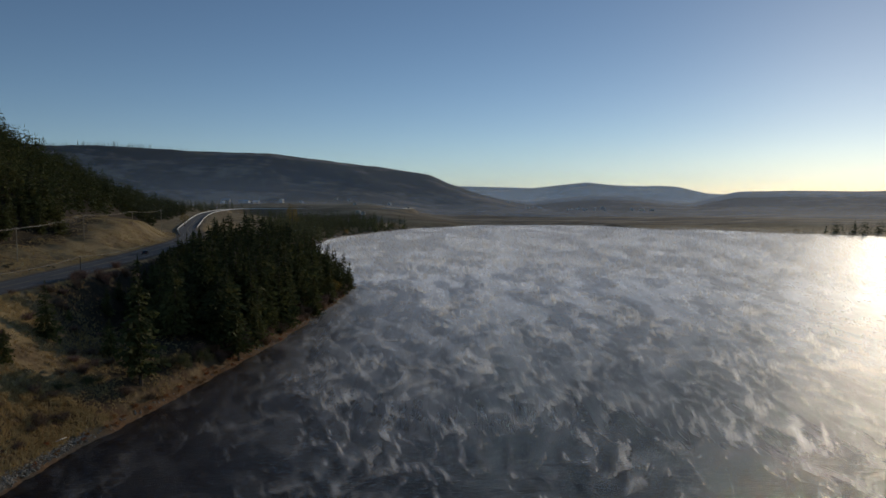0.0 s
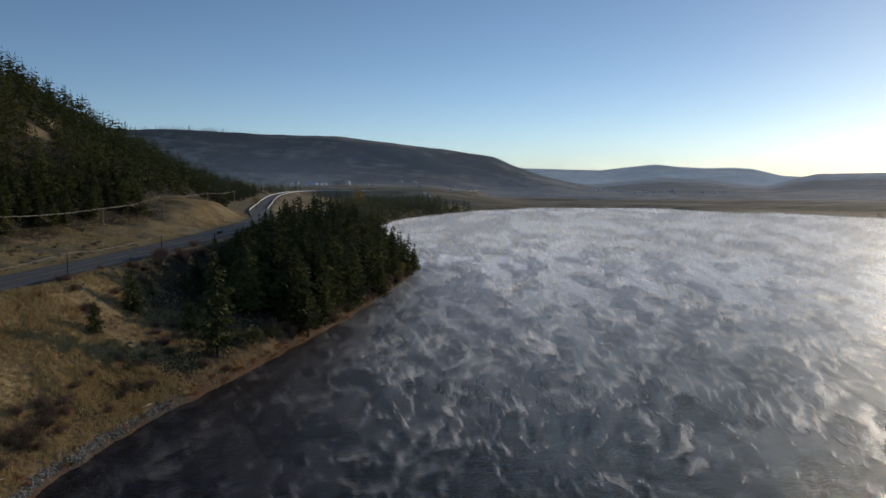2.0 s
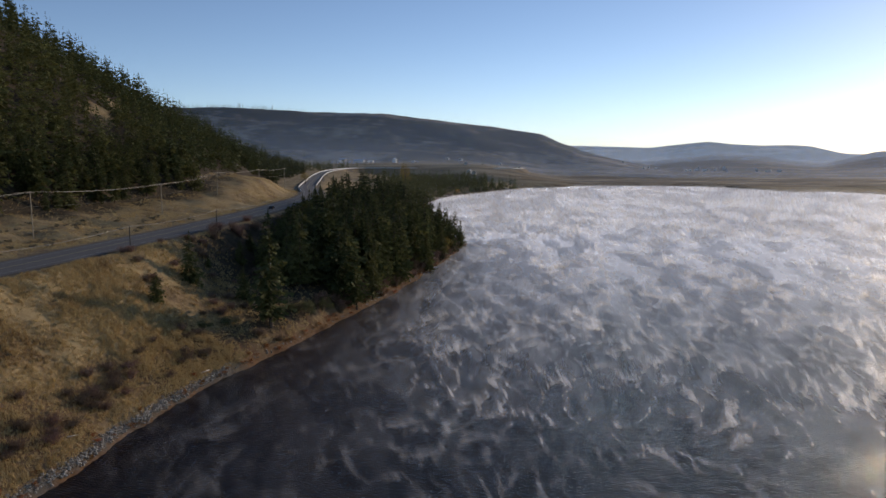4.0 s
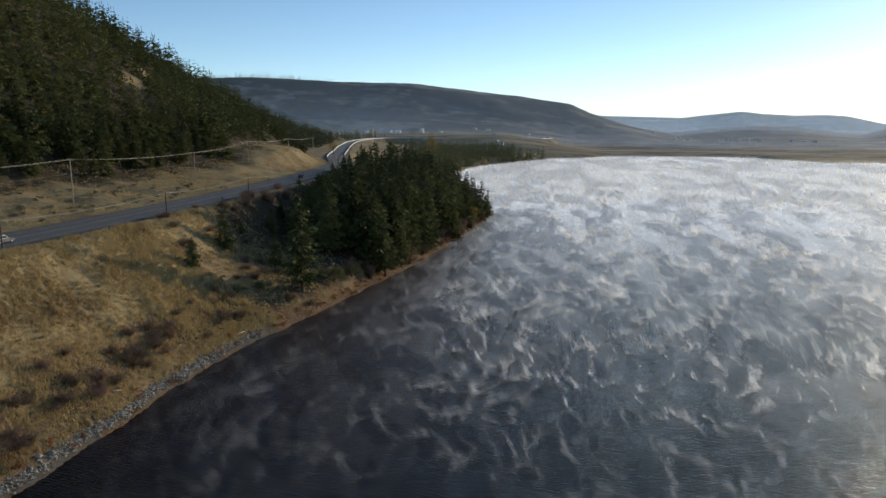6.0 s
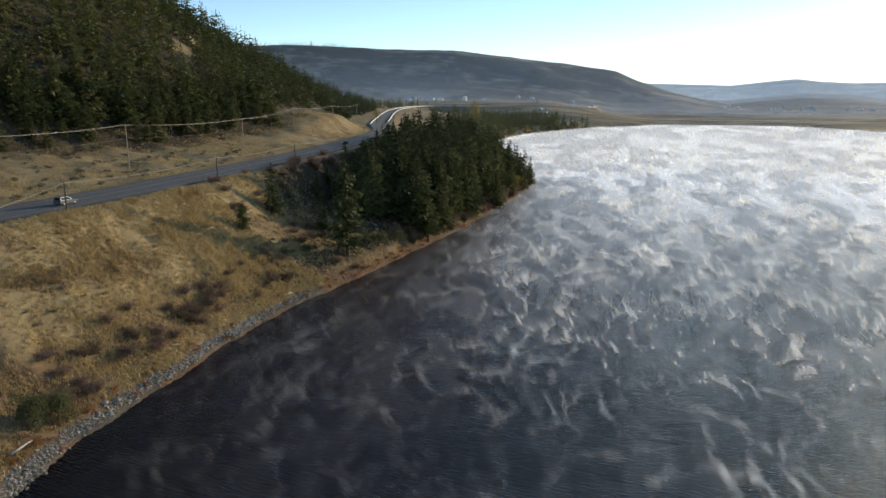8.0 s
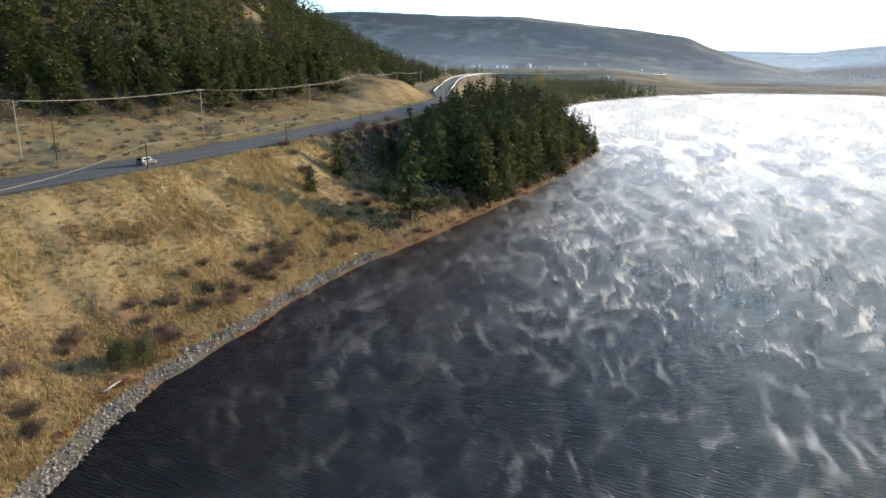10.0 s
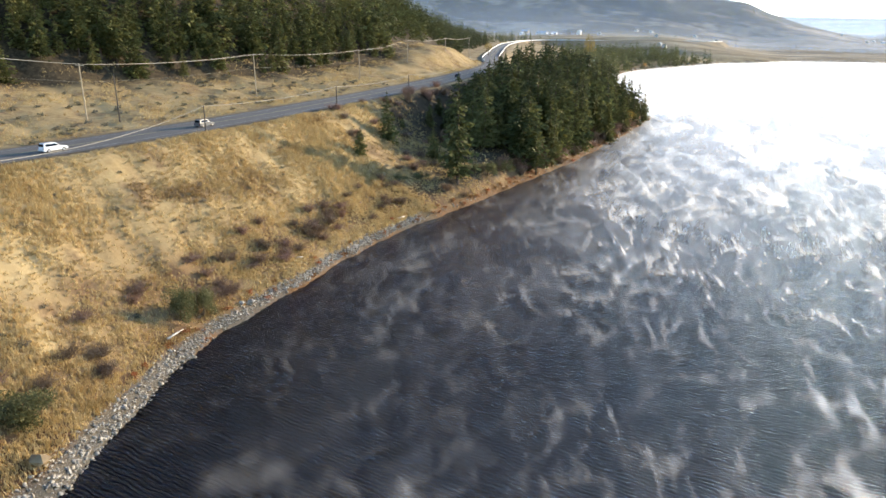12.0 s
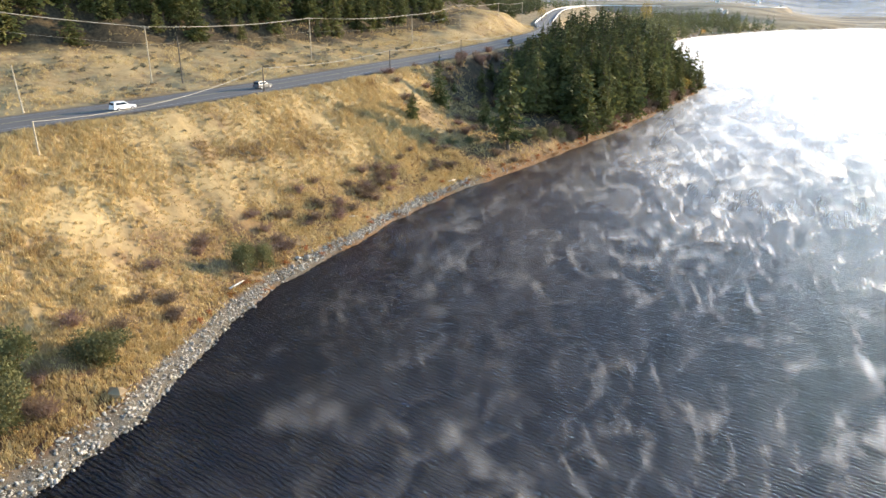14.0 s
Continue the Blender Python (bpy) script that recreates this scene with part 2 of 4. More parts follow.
def make_ground_material():
    n = Nodes("ground")
    p = n.place()
    big, mid = n.noise(p, 0.028, 4, 0.6, 0.4), n.noise(p, 0.16, 5, 0.6, 0.3)
    fine, tiny = n.noise(p, 1.1, 5, 0.65), n.noise(p, 5.0, 3, 0.6)
    patch = dry_patches(n, p)
    mix = n.math("ADD", n.math("ADD", n.math("MULTIPLY", big, 0.30), n.math("MULTIPLY", mid, 0.34)), n.math("ADD", n.math("MULTIPLY", fine, 0.26), n.math("MULTIPLY", tiny, 0.10)))
    grass = n.ramp(mix, [(0.36, (0.17, 0.115, 0.062)), (0.44, (0.32, 0.225, 0.11)), (0.52, (0.43, 0.312, 0.152)), (0.64, (0.47, 0.355, 0.185))])
    grass = n.mix(patch, n.ramp(fine, [(0.35, (0.15, 0.10, 0.057)), (0.65, (0.33, 0.22, 0.115))]), grass)
    brush = n.ramp(n.noise(p, 0.35, 4, 0.65), [(0.4, (0.11, 0.06, 0.04)), (0.62, (0.20, 0.12, 0.06))])
    # dark needle litter, which also carries painted shade along the tree line
    needle_shade = n.ramp(fine, [(0.35, (0.035, 0.028, 0.018)), (0.65, (0.10, 0.075, 0.045))])
    gravel = n.ramp(n.noise(p, 7.0, 3, 0.7), [(0.3, (0.065, 0.056, 0.042)), (0.7, (0.19, 0.165, 0.13))])
    rust = n.ramp(fine, [(0.35, (0.13, 0.068, 0.032)), (0.65, (0.26, 0.145, 0.068))])
    marsh = n.ramp(n.noise(n.mapped(p, (0.006, 0.02, 0.01)), 1.0, 5, 0.6), [(0.40, (0.045, 0.036, 0.026)), (0.5, (0.15, 0.105, 0.06)), (0.60, (0.40, 0.32, 0.21))])
    band = n.math("ADD", n.math("MULTIPLY", n.noise(n.mapped(p, (0.55, 1.0, 3.0), 25), 0.0042, 4, 0.6, 0.5), 0.65), n.math("MULTIPLY", n.noise(p, 0.02, 6, 0.75), 0.35))
    woods = n.ramp(band, [(0.44, (0.022, 0.028, 0.022)), (0.50, (0.042, 0.042, 0.032)), (0.53, (0.15, 0.115, 0.08)), (0.58, (0.27, 0.215, 0.155))])
    c = n.mix(n.attr("brush"), grass, brush)
    c = n.mix(n.attr("marsh"), c, marsh)
    c = n.mix(n.attr("woods"), c, woods)
    c = n.mix(n.attr("needle_shade"), c, needle_shade)
    c = n.mix(n.attr("gravel"), c, gravel)
    c = n.mix(n.attr("rust"), c, rust)
    h = n.math("ADD", n.math("MULTIPLY", fine, 0.7), n.math("MULTIPLY", tiny, 0.3))
    n.bump(h, 0.45, 0.4)
    return n.done(c, 0.95, spec=0.15)


def make_water_material():
    n = Nodes("lake_water")
    p = n.place()
    wave = n.add("TexWave", wave_type="BANDS", bands_direction="Y")
    wave.inputs["Scale"].default_value, wave.inputs["Distortion"].default_value = 0.52, 7.0
    wave.inputs["Detail"].default_value, wave.inputs["Detail Scale"].default_value = 3.0, 1.1
    n.link(n.mapped(p, (0.55, 1.0, 1.0), 14), wave.inputs["Vector"])
    chop = n.noise(n.mapped(p, (0.55, 1.0, 1.0), 14), 3.6, 4, 0.6, 0.6)
    swell = n.noise(p, 0.12, 3, 0.5)
    h = n.math("ADD", n.math("ADD", n.math("MULTIPLY", wave.outputs["Fac"], 0.75), chop), n.math("MULTIPLY", swell, 0.8))
    n.bump(h, 1.0, 0.12)
    n.bsdf.inputs["IOR"].default_value = 1.33
    c = n.ramp(n.noise(p, 0.02, 3), [(0.35, (0.003, 0.005, 0.009)), (0.7, (0.006, 0.009, 0.016))])
    return n.done(c, 0.12, spec=0.22)


def make_mist_material():
    """Drifting vapour in low layers one above another: threads and loops that the wind draws out, thinning with height
    into single leaning plumes. The shading normals are fixed towards the sun, which brightens it at any slope."""
    n = Nodes("lake_mist")
    p = n.place()
    parts = n.add("SeparateXYZ")
    n.link(p, parts.inputs[0])
    z, up = parts.outputs[2], n.add("CombineXYZ")
    for k in range(3):
        n.link(z, up.inputs[k])

    def moved(what, by, start):
        m = n.add("VectorMath", operation="MULTIPLY_ADD")
        n.link(what, m.inputs[0])
        m.inputs[1].default_value = by
        n.link(start, m.inputs[2])
        return m.outputs[0]

    def swirl(vec, scale, detail):
        w = n.add("TexNoise")
        w.inputs["Scale"].default_value, w.inputs["Detail"].default_value = scale, detail
        n.link(vec, w.inputs["Vector"])
        return w.outputs["Color"]

    leaning = moved(up.outputs[0], (0.45, 0.2, 0.0), p)
    flat = n.mapped(leaning, (1.0, 1.0, 0.0))
    at = moved(swirl(flat, 0.021, 2.0), (34, 26, 0), flat)
    at = moved(swirl(flat, 0.17, 2.0), (5, 8, 0), at)
    cell = n.add("TexVoronoi", feature="DISTANCE_TO_EDGE", voronoi_dimensions="2D")
    cell.inputs["Scale"].default_value = 0.22
    n.link(n.mapped(at, (1.0, 0.27, 1.0), 4), cell.inputs["Vector"])
    loops = n.math("SUBTRACT", 1.0, n.math("MULTIPLY", cell.outputs["Distance"], 5.2), True)
    fine = n.noise(n.mapped(at, (1.0, 0.22, 1.0), -3), 0.5, 2.0, 0.5)
    threads = n.math("SUBTRACT", 1.0, n.math("MULTIPLY", n.math("ABSOLUTE", n.math("SUBTRACT", fine, 0.5)), 14.0), True)
    wide = n.math("MULTIPLY", n.math("SUBTRACT", n.noise(n.mapped(flat, (1.0, 0.6, 1.0), 12), 0.03, 3, 0.55), 0.34), 3.6, True)
    close = n.math("MULTIPLY", n.math("SUBTRACT", n.noise(n.mapped(at, (1.0, 0.45, 1.0), 12), 0.13, 2, 0.5), 0.36), 3.6, True)
    strength = n.math("ADD", n.math("MULTIPLY", n.math("MULTIPLY", wide, close), 0.62), 0.40)
    strength = n.math("MAXIMUM", strength, n.math("MULTIPLY", n.attr("even"), 0.8))
    puff = n.math("MULTIPLY", n.math("SUBTRACT", n.noise(n.mapped(at, (1.0, 0.6, 1.0)), 0.16, 3, 0.5), 0.62), 6.0, True)
    fluff = n.noise(n.mapped(leaning, (1.0, 0.55, 0.45)), 1.2, 5, 0.62, 0.4)
    h = n.math("ADD", n.math("MULTIPLY", loops, 0.75), n.math("MULTIPLY", threads, 0.5))
    h = n.math("ADD", n.math("MULTIPLY", h, strength), n.math("MULTIPLY", puff, 0.4))
    h = n.math("ADD", h, n.math("MULTIPLY", n.math("SUBTRACT", fluff, 0.5), 1.1))
    d = n.math("MULTIPLY", n.math("SUBTRACT", h, n.math("ADD", n.math("MULTIPLY", z, 0.17), 0.28)), 2.0, True)
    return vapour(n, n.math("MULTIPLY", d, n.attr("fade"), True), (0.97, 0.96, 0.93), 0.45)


def make_veil_material():
    n = Nodes("mist_veil")
    p = n.place()
    a = n.noise(n.mapped(p, (1.0, 0.08, 0.2), 5), 0.2, 6, 0.75, 0.2)
    d = n.math("ADD", n.math("MULTIPLY", n.math("SUBTRACT", a, 0.36), 1.2, True), 0.38)
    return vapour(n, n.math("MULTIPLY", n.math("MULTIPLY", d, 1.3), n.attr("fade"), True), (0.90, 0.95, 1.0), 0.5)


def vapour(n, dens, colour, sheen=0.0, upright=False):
    """Stands in for sunlight scattered in vapour, with the brightness put into the material: one lobe square on
    to the sun, a second along the water added to brighten it, and a soft gloss."""
    clear, shade = n.add("BsdfTransparent"), n.add("MixShader")

    def lobe(kind, share, normal):
        face, way = n.add(kind), n.add("CombineXYZ")
        face.inputs["Color"].default_value = (*(v * share for v in colour), 1)
        for k in range(3):
            way.inputs[k].default_value = normal[k]
        n.link(way.outputs[0], face.inputs["Normal"])
        return face.outputs[0]

    def both(a, b):
        s = n.add("AddShader")
        n.link(a, s.inputs[0])
        n.link(b, s.inputs[1])
        return s.outputs[0]

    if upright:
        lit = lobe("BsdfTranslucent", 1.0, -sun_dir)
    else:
        # the second lobe is added only to double the vapour's brightness
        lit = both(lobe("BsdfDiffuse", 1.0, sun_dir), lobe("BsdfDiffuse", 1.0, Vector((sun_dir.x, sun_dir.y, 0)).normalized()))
    if sheen:
        boost_gloss = n.add("BsdfGlossy")
        boost_gloss.inputs["Color"].default_value, boost_gloss.inputs["Roughness"].default_value = (*(v * sheen for v in colour), 1), 0.6
        lit = both(lit, boost_gloss.outputs[0])
    n.link(dens, shade.inputs[0])
    n.link(clear.outputs[0], shade.inputs[1])
    n.link(lit, shade.inputs[2])
    n.link(shade.outputs[0], n.out.inputs["Surface"])
    return n.mat


# haze painted as blue on see-through sheets, with normals fixed to catch the sun
def make_haze_sheet_material(most, colour):
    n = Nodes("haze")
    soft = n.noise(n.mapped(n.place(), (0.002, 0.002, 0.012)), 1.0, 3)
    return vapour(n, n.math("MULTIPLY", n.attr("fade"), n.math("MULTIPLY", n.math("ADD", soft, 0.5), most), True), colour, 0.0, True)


def make_foliage_material(name, dark, light, random_hue=0.25):
    n = Nodes(name)
    v = n.add("TexCoord").outputs["Object"]
    f = n.math("ADD", n.math("MULTIPLY", n.noise(v, 1.6, 3), 0.85), n.math("MULTIPLY", n.add("NewGeometry").outputs["Random Per Island"], 0.15))
    c = n.ramp(f, [(0.3, dark), (0.7, light)])
    hs = n.add("HueSaturation")
    n.link(n.math("ADD", n.math("MULTIPLY", n.add("ObjectInfo").outputs["Random"], -0.04), 0.515), hs.inputs["Hue"])
    n.link(c, hs.inputs["Color"])
    n.link(n.math("ADD", n.math("MULTIPLY", n.add("ObjectInfo").outputs["Random"], random_hue * 2), 1 - random_hue), hs.inputs["Value"])
    n.done(hs.outputs[0], 0.75, spec=0.2)
    tr, mx = n.add("BsdfTranslucent"), n.add("MixShader")
    n.link(hs.outputs[0], tr.inputs["Color"])
    mx.inputs[0].default_value = 0.32
    n.link(n.bsdf.outputs[0], mx.inputs[1])
    n.link(tr.outputs[0], mx.inputs[2])
    n.link(mx.outputs[0], n.out.inputs["Surface"])
    return n.mat


M_GROUND, M_WATER = make_ground_material(), make_water_material()
M_FIR = make_foliage_material("fir_needles", (0.048, 0.056, 0.020), (0.185, 0.195, 0.064), 0.34)
M_BARK = simple("bark", (0.07, 0.05, 0.035), (0.17, 0.12, 0.085), 9, 0.9, bump=0.6)
M_ASPHALT = simple("asphalt", (0.115, 0.106, 0.094), (0.18, 0.167, 0.150), 3.0, 0.9, bump=0.2)
M_WHITE_LINE = simple("white_road_paint", (0.25, 0.25, 0.25), (0.45, 0.45, 0.44), 2.0, 0.7)
M_YELLOW_LINE = simple("yellow_road_paint", (0.30, 0.25, 0.13), (0.45, 0.38, 0.2), 2.0, 0.7)
M_POLE = simple("weathered_pole", (0.34, 0.27, 0.18), (0.56, 0.46, 0.32), 4.0, 0.85)
M_POLE_DARK = simple("dark_pole", (0.06, 0.05, 0.04), (0.13, 0.10, 0.08), 4.0, 0.85)
M_WIRE = simple("wire", (0.34, 0.30, 0.24), (0.48, 0.43, 0.35), 1.0, 0.7)


# ---- mesh helpers ----
def mesh_object(name, verts, faces, mat, parent=None, label="", attrs=None, smoothed=False):
    me = bpy.data.meshes.new(name)
    me.from_pydata(verts if isinstance(verts, list) else verts.tolist(), [], faces if isinstance(faces, list) else faces.tolist())
    me.materials.append(mat)
    for key, vals in (attrs or {}).items():
        me.attributes.new(key, "FLOAT", "POINT").data.foreach_set("value", np.asarray(vals, np.float32))
    if smoothed:
        me.polygons.foreach_set("use_smooth", np.ones(len(me.polygons), bool))
    me.update()
    ob = new(name, me)
    ob.parent = parent
    if label:
        tagged(ob, label)
    return ob


def part(name, bm, mat, parent, label=""):
    me = bpy.data.meshes.new(name)
    bm.to_mesh(me)
    bm.free()
    me.materials.append(mat)
    ob = new(name, me)
    ob.parent = parent
    if label:
        tagged(ob, label)
    return ob


def empty(name, m, label, category, group="", kind=""):
    ob = new(name)
    ob.matrix_world = m
    return tagged(ob, label, category, group, kind)


def grid_faces(rows, cols):
    i = np.arange(rows * cols).reshape(rows, cols)
    return np.stack([i[:-1, :-1], i[:-1, 1:], i[1:, 1:], i[1:, :-1]], -1).reshape(-1, 4)


def tube(points, radii, sides=6):
    """Verts and faces of a tube along the points."""
    pts = [Vector(p) for p in points]
    verts, faces = [], []
    for k, p in enumerate(pts):
        d = (pts[min(k + 1, len(pts) - 1)] - pts[max(k - 1, 0)]).normalized()
        a = d.orthogonal().normalized() if abs(d.z) < 0.9 else d.cross(Vector((0, 1, 0))).normalized()
        b = d.cross(a)
        rr = radii[k] if isinstance(radii, (list, tuple)) else radii
        for s in range(sides):
            t = 2 * math.pi * s / sides
            verts.append(tuple(p + (a * math.cos(t) + b * math.sin(t)) * rr))
    for k in range(len(pts) - 1):
        for s in range(sides):
            t = (s + 1) % sides
            faces.append((k * sides + s, k * sides + t, (k + 1) * sides + t, (k + 1) * sides + s))
    faces.append(tuple(range(sides))[::-1])
    faces.append(tuple((len(pts) - 1) * sides + s for s in range(sides)))
    return verts, faces


def box_bm(sx, sy, sz, at=(0, 0, 0), bevel=0.0):
    bm = bmesh.new()
    bmesh.ops.create_cube(bm, size=1, matrix=Matrix.Translation(at) @ Matrix.Diagonal((sx, sy, sz, 1)))
    if bevel:
        bmesh.ops.bevel(bm, geom=bm.edges[:], offset=bevel, segments=2, affect="EDGES")
    return bm


# ---- ground: one sheet to the horizon, finer where it is near ----
rings = np.concatenate([np.linspace(4, 40, 10), 40 * 1.0125 ** np.arange(1, 390)])
rings = np.append(rings[rings < 4850], 4900)
turns = np.radians(np.concatenate([np.arange(-180, -75, 3.0), np.arange(-75, 42, 0.25), np.arange(42, 180.1, 3.0)]))
gr, ga = np.meshgrid(rings, turns, indexing="ij")
gx, gy = gr * np.sin(ga), gr * np.cos(ga) + 5
gz = height(gx, gy)
fx, fy = gx.ravel(), gy.ravel()
g_gap, g_rz, g_side = road_gap(fx, fy)
g_west = np.where(fy < 1063, shore_x(fy) - fx, -1e3)
g_r = np.hypot(fx, fy)
g_tree = np.interp(fy, TREE_Y, TREE_X) - fx
low = gz.ravel()
z_gravel = np.maximum(smooth(2.2, 0.6, g_gap - ROAD_HALF) * (g_gap > ROAD_HALF - 1), smooth(3.6 - 1.2 * smooth(62, 95, fy), 2.2 - 0.7 * smooth(62, 95, fy), g_west) * smooth(-3, -1, g_west) * smooth(172, 150, fy))
z_rust = smooth(1.3 + 2.6 * smooth(148, 172, fy), 0.7 + 1.4 * smooth(148, 172, fy), g_west + fbm(fx, fy, 5, 2, 26) * 1.2) * smooth(-1.5, -0.5, g_west) * np.clip(0.55 + 0.45 * smooth(140, 165, fy) + fbm(fx, fy, 9, 3, 21) * 2.2, 0, 1) * smooth(72, 85, fy) * smooth(460, 400, fy)
z_brush = smooth(16 + 12 * smooth(120, 85, fy), 5 + 4 * smooth(120, 85, fy), g_west + fbm(fx, fy, 16, 3, 27) * 10) * (g_west > -2) * np.clip(0.72 + fbm(fx, fy, 8, 3, 22) * 1.2, 0, 1)
# needle floor, drawn out past the tree line as painted shade of the trees
z_needle_shade = np.clip(smooth(-14, -2, g_tree + fbm(fx, fy, 6, 2, 25) * 8) * smooth(1000, 900, fy) + smooth(150, 195, fy + fbm(fx, fy, 30, 3, 23) * 40) * (g_west > 5) * (g_side > 0) * (g_gap > 11) * smooth(420, 380, fy), 0, 1)
CLEARINGS = [(-213, 320, 8), (-219, 330, 6), (-256, 394, 9), (-250, 385, 7), (-312, 510, 12)]      # x, y, radius of grassy gaps
for _x, _y, _r in CLEARINGS:
    z_needle_shade *= smooth(0.6, 1.0, np.hypot(fx - _x, fy - _y) / _r)
z_marsh = smooth(1000, 1080, fy) * np.maximum(smooth(-60, 60, fx), 0.65 * smooth(-500, -250, fx))
z_woods = smooth(1350, 1650, g_r + fbm(fx, fy, 200, 3, 24) * 250)
ground = mesh_object("ground", np.stack([fx, fy, low], 1), grid_faces(*gr.shape)[:, ::-1].copy(), M_GROUND, smoothed=True,
                     attrs=dict(gravel=z_gravel, rust=z_rust, brush=z_brush, needle_shade=z_needle_shade, marsh=z_marsh, woods=z_woods))
tagged(ground, "dry golden grass slopes, wooded hills and flat marshland", "ground", kind="structure")

# ---- lake ----
wr, wa = np.meshgrid(np.array([0, 30, 80, 200, 500, 1000, 1500]), np.radians(np.arange(0, 361, 5.0)), indexing="ij")
water = mesh_object("water", np.stack([wr * np.sin(wa) + 60, wr * np.cos(wa) + 5, 0 * wr], -1).reshape(-1, 3), grid_faces(*wr.shape)[:, ::-1].copy(), M_WATER, smoothed=True)
tagged(water, "dark rippled lake water under the morning sun", "lake", kind="structure")


def lake_inside(x, y):
    """Metres from the western and northern shores, over water."""
    return np.minimum(x - np.interp(y, SHORE_Y, SHORE_X), np.where(x > -60, np.interp(x, NORTH_X, NORTH_Y) - y, 1e3))


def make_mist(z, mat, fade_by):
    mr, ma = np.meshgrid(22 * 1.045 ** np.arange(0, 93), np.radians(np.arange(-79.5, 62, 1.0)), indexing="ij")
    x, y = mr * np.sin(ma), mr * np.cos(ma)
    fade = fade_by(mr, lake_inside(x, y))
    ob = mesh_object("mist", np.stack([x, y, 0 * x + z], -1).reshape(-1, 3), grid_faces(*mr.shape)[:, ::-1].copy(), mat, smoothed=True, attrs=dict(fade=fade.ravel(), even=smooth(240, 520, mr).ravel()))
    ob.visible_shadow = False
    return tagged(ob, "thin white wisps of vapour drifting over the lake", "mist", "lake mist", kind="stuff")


M_MIST = make_mist_material()
# opacity is raised with distance from the viewpoint, as haze put into the layers
for z in (0.15, 0.45, 0.8, 1.25, 1.8, 2.45, 3.2):
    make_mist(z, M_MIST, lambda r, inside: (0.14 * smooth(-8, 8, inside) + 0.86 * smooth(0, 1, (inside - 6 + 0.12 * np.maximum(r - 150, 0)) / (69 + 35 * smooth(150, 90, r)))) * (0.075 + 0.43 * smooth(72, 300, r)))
# a low sheet added to whiten the lake with distance from the viewpoint
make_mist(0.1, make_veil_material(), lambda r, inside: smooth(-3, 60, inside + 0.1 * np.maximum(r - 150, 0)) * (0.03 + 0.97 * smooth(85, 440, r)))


# curved sheets around the viewpoint, added in place of haze in the air
def make_haze_sheet(r, tall, most, colour):
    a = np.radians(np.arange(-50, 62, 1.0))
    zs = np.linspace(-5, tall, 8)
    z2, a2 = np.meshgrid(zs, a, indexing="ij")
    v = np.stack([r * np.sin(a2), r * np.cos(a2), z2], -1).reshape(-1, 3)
    ob = mesh_object("haze", v, grid_faces(*z2.shape), make_haze_sheet_material(most, colour), attrs=dict(fade=(1 - smooth(0, tall, z2)).ravel()), smoothed=True)
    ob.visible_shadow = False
    return tagged(ob, "curved blue see-through sheet standing in for haze over the valley", "haze", "valley haze", kind="stuff")


make_haze_sheet(640, 90, 0.008, (0.66, 0.78, 0.92))
make_haze_sheet(1150, 180, 0.03, (0.58, 0.72, 0.90))
make_haze_sheet(1420, 260, 0.12, (0.36, 0.54, 0.88))
make_haze_sheet(2500, 220, 0.18, (0.40, 0.60, 0.92))
make_haze_sheet(3400, 220, 0.24, (0.50, 0.68, 0.92))

# ---- road ----
def ribbon(name, line, left, right, lift, mat, parent=None, label=""):
    d = np.gradient(line[:, :2], axis=0)
    nrm = np.stack([d[:, 1], -d[:, 0]], 1) / np.linalg.norm(d, axis=1, keepdims=True)
    cols = []
    slim = (1 - 0.2 * smooth(400, 470, line[:, 1]))[:, None]
    for k, o in enumerate(np.linspace(left, right, 3)):
        crown = 0.10 * (1 - (o / ROAD_HALF) ** 2)
        cols.append(np.column_stack([line[:, :2] + nrm * o * slim, line[:, 2] + lift + crown]))
    v = np.stack(cols, 1)
    return mesh_object(name, v.reshape(-1, 3), grid_faces(len(line), 3)[:, ::-1].copy(), mat, parent, label)


road = ribbon("road", road_fine, -ROAD_HALF, ROAD_HALF, 0.02, M_ASPHALT)
tagged(road, "two-lane grey asphalt highway along the lake", "road", kind="structure")
for o, m, nm in ((-5.0, M_WHITE_LINE, "edge_line"), (5.0, M_WHITE_LINE, "edge_line"), (-0.22, M_YELLOW_LINE, "centre_line"), (0.22, M_YELLOW_LINE, "centre_line")):
    ribbon(nm, road_fine, o - 0.09, o + 0.09, 0.03, m, road)


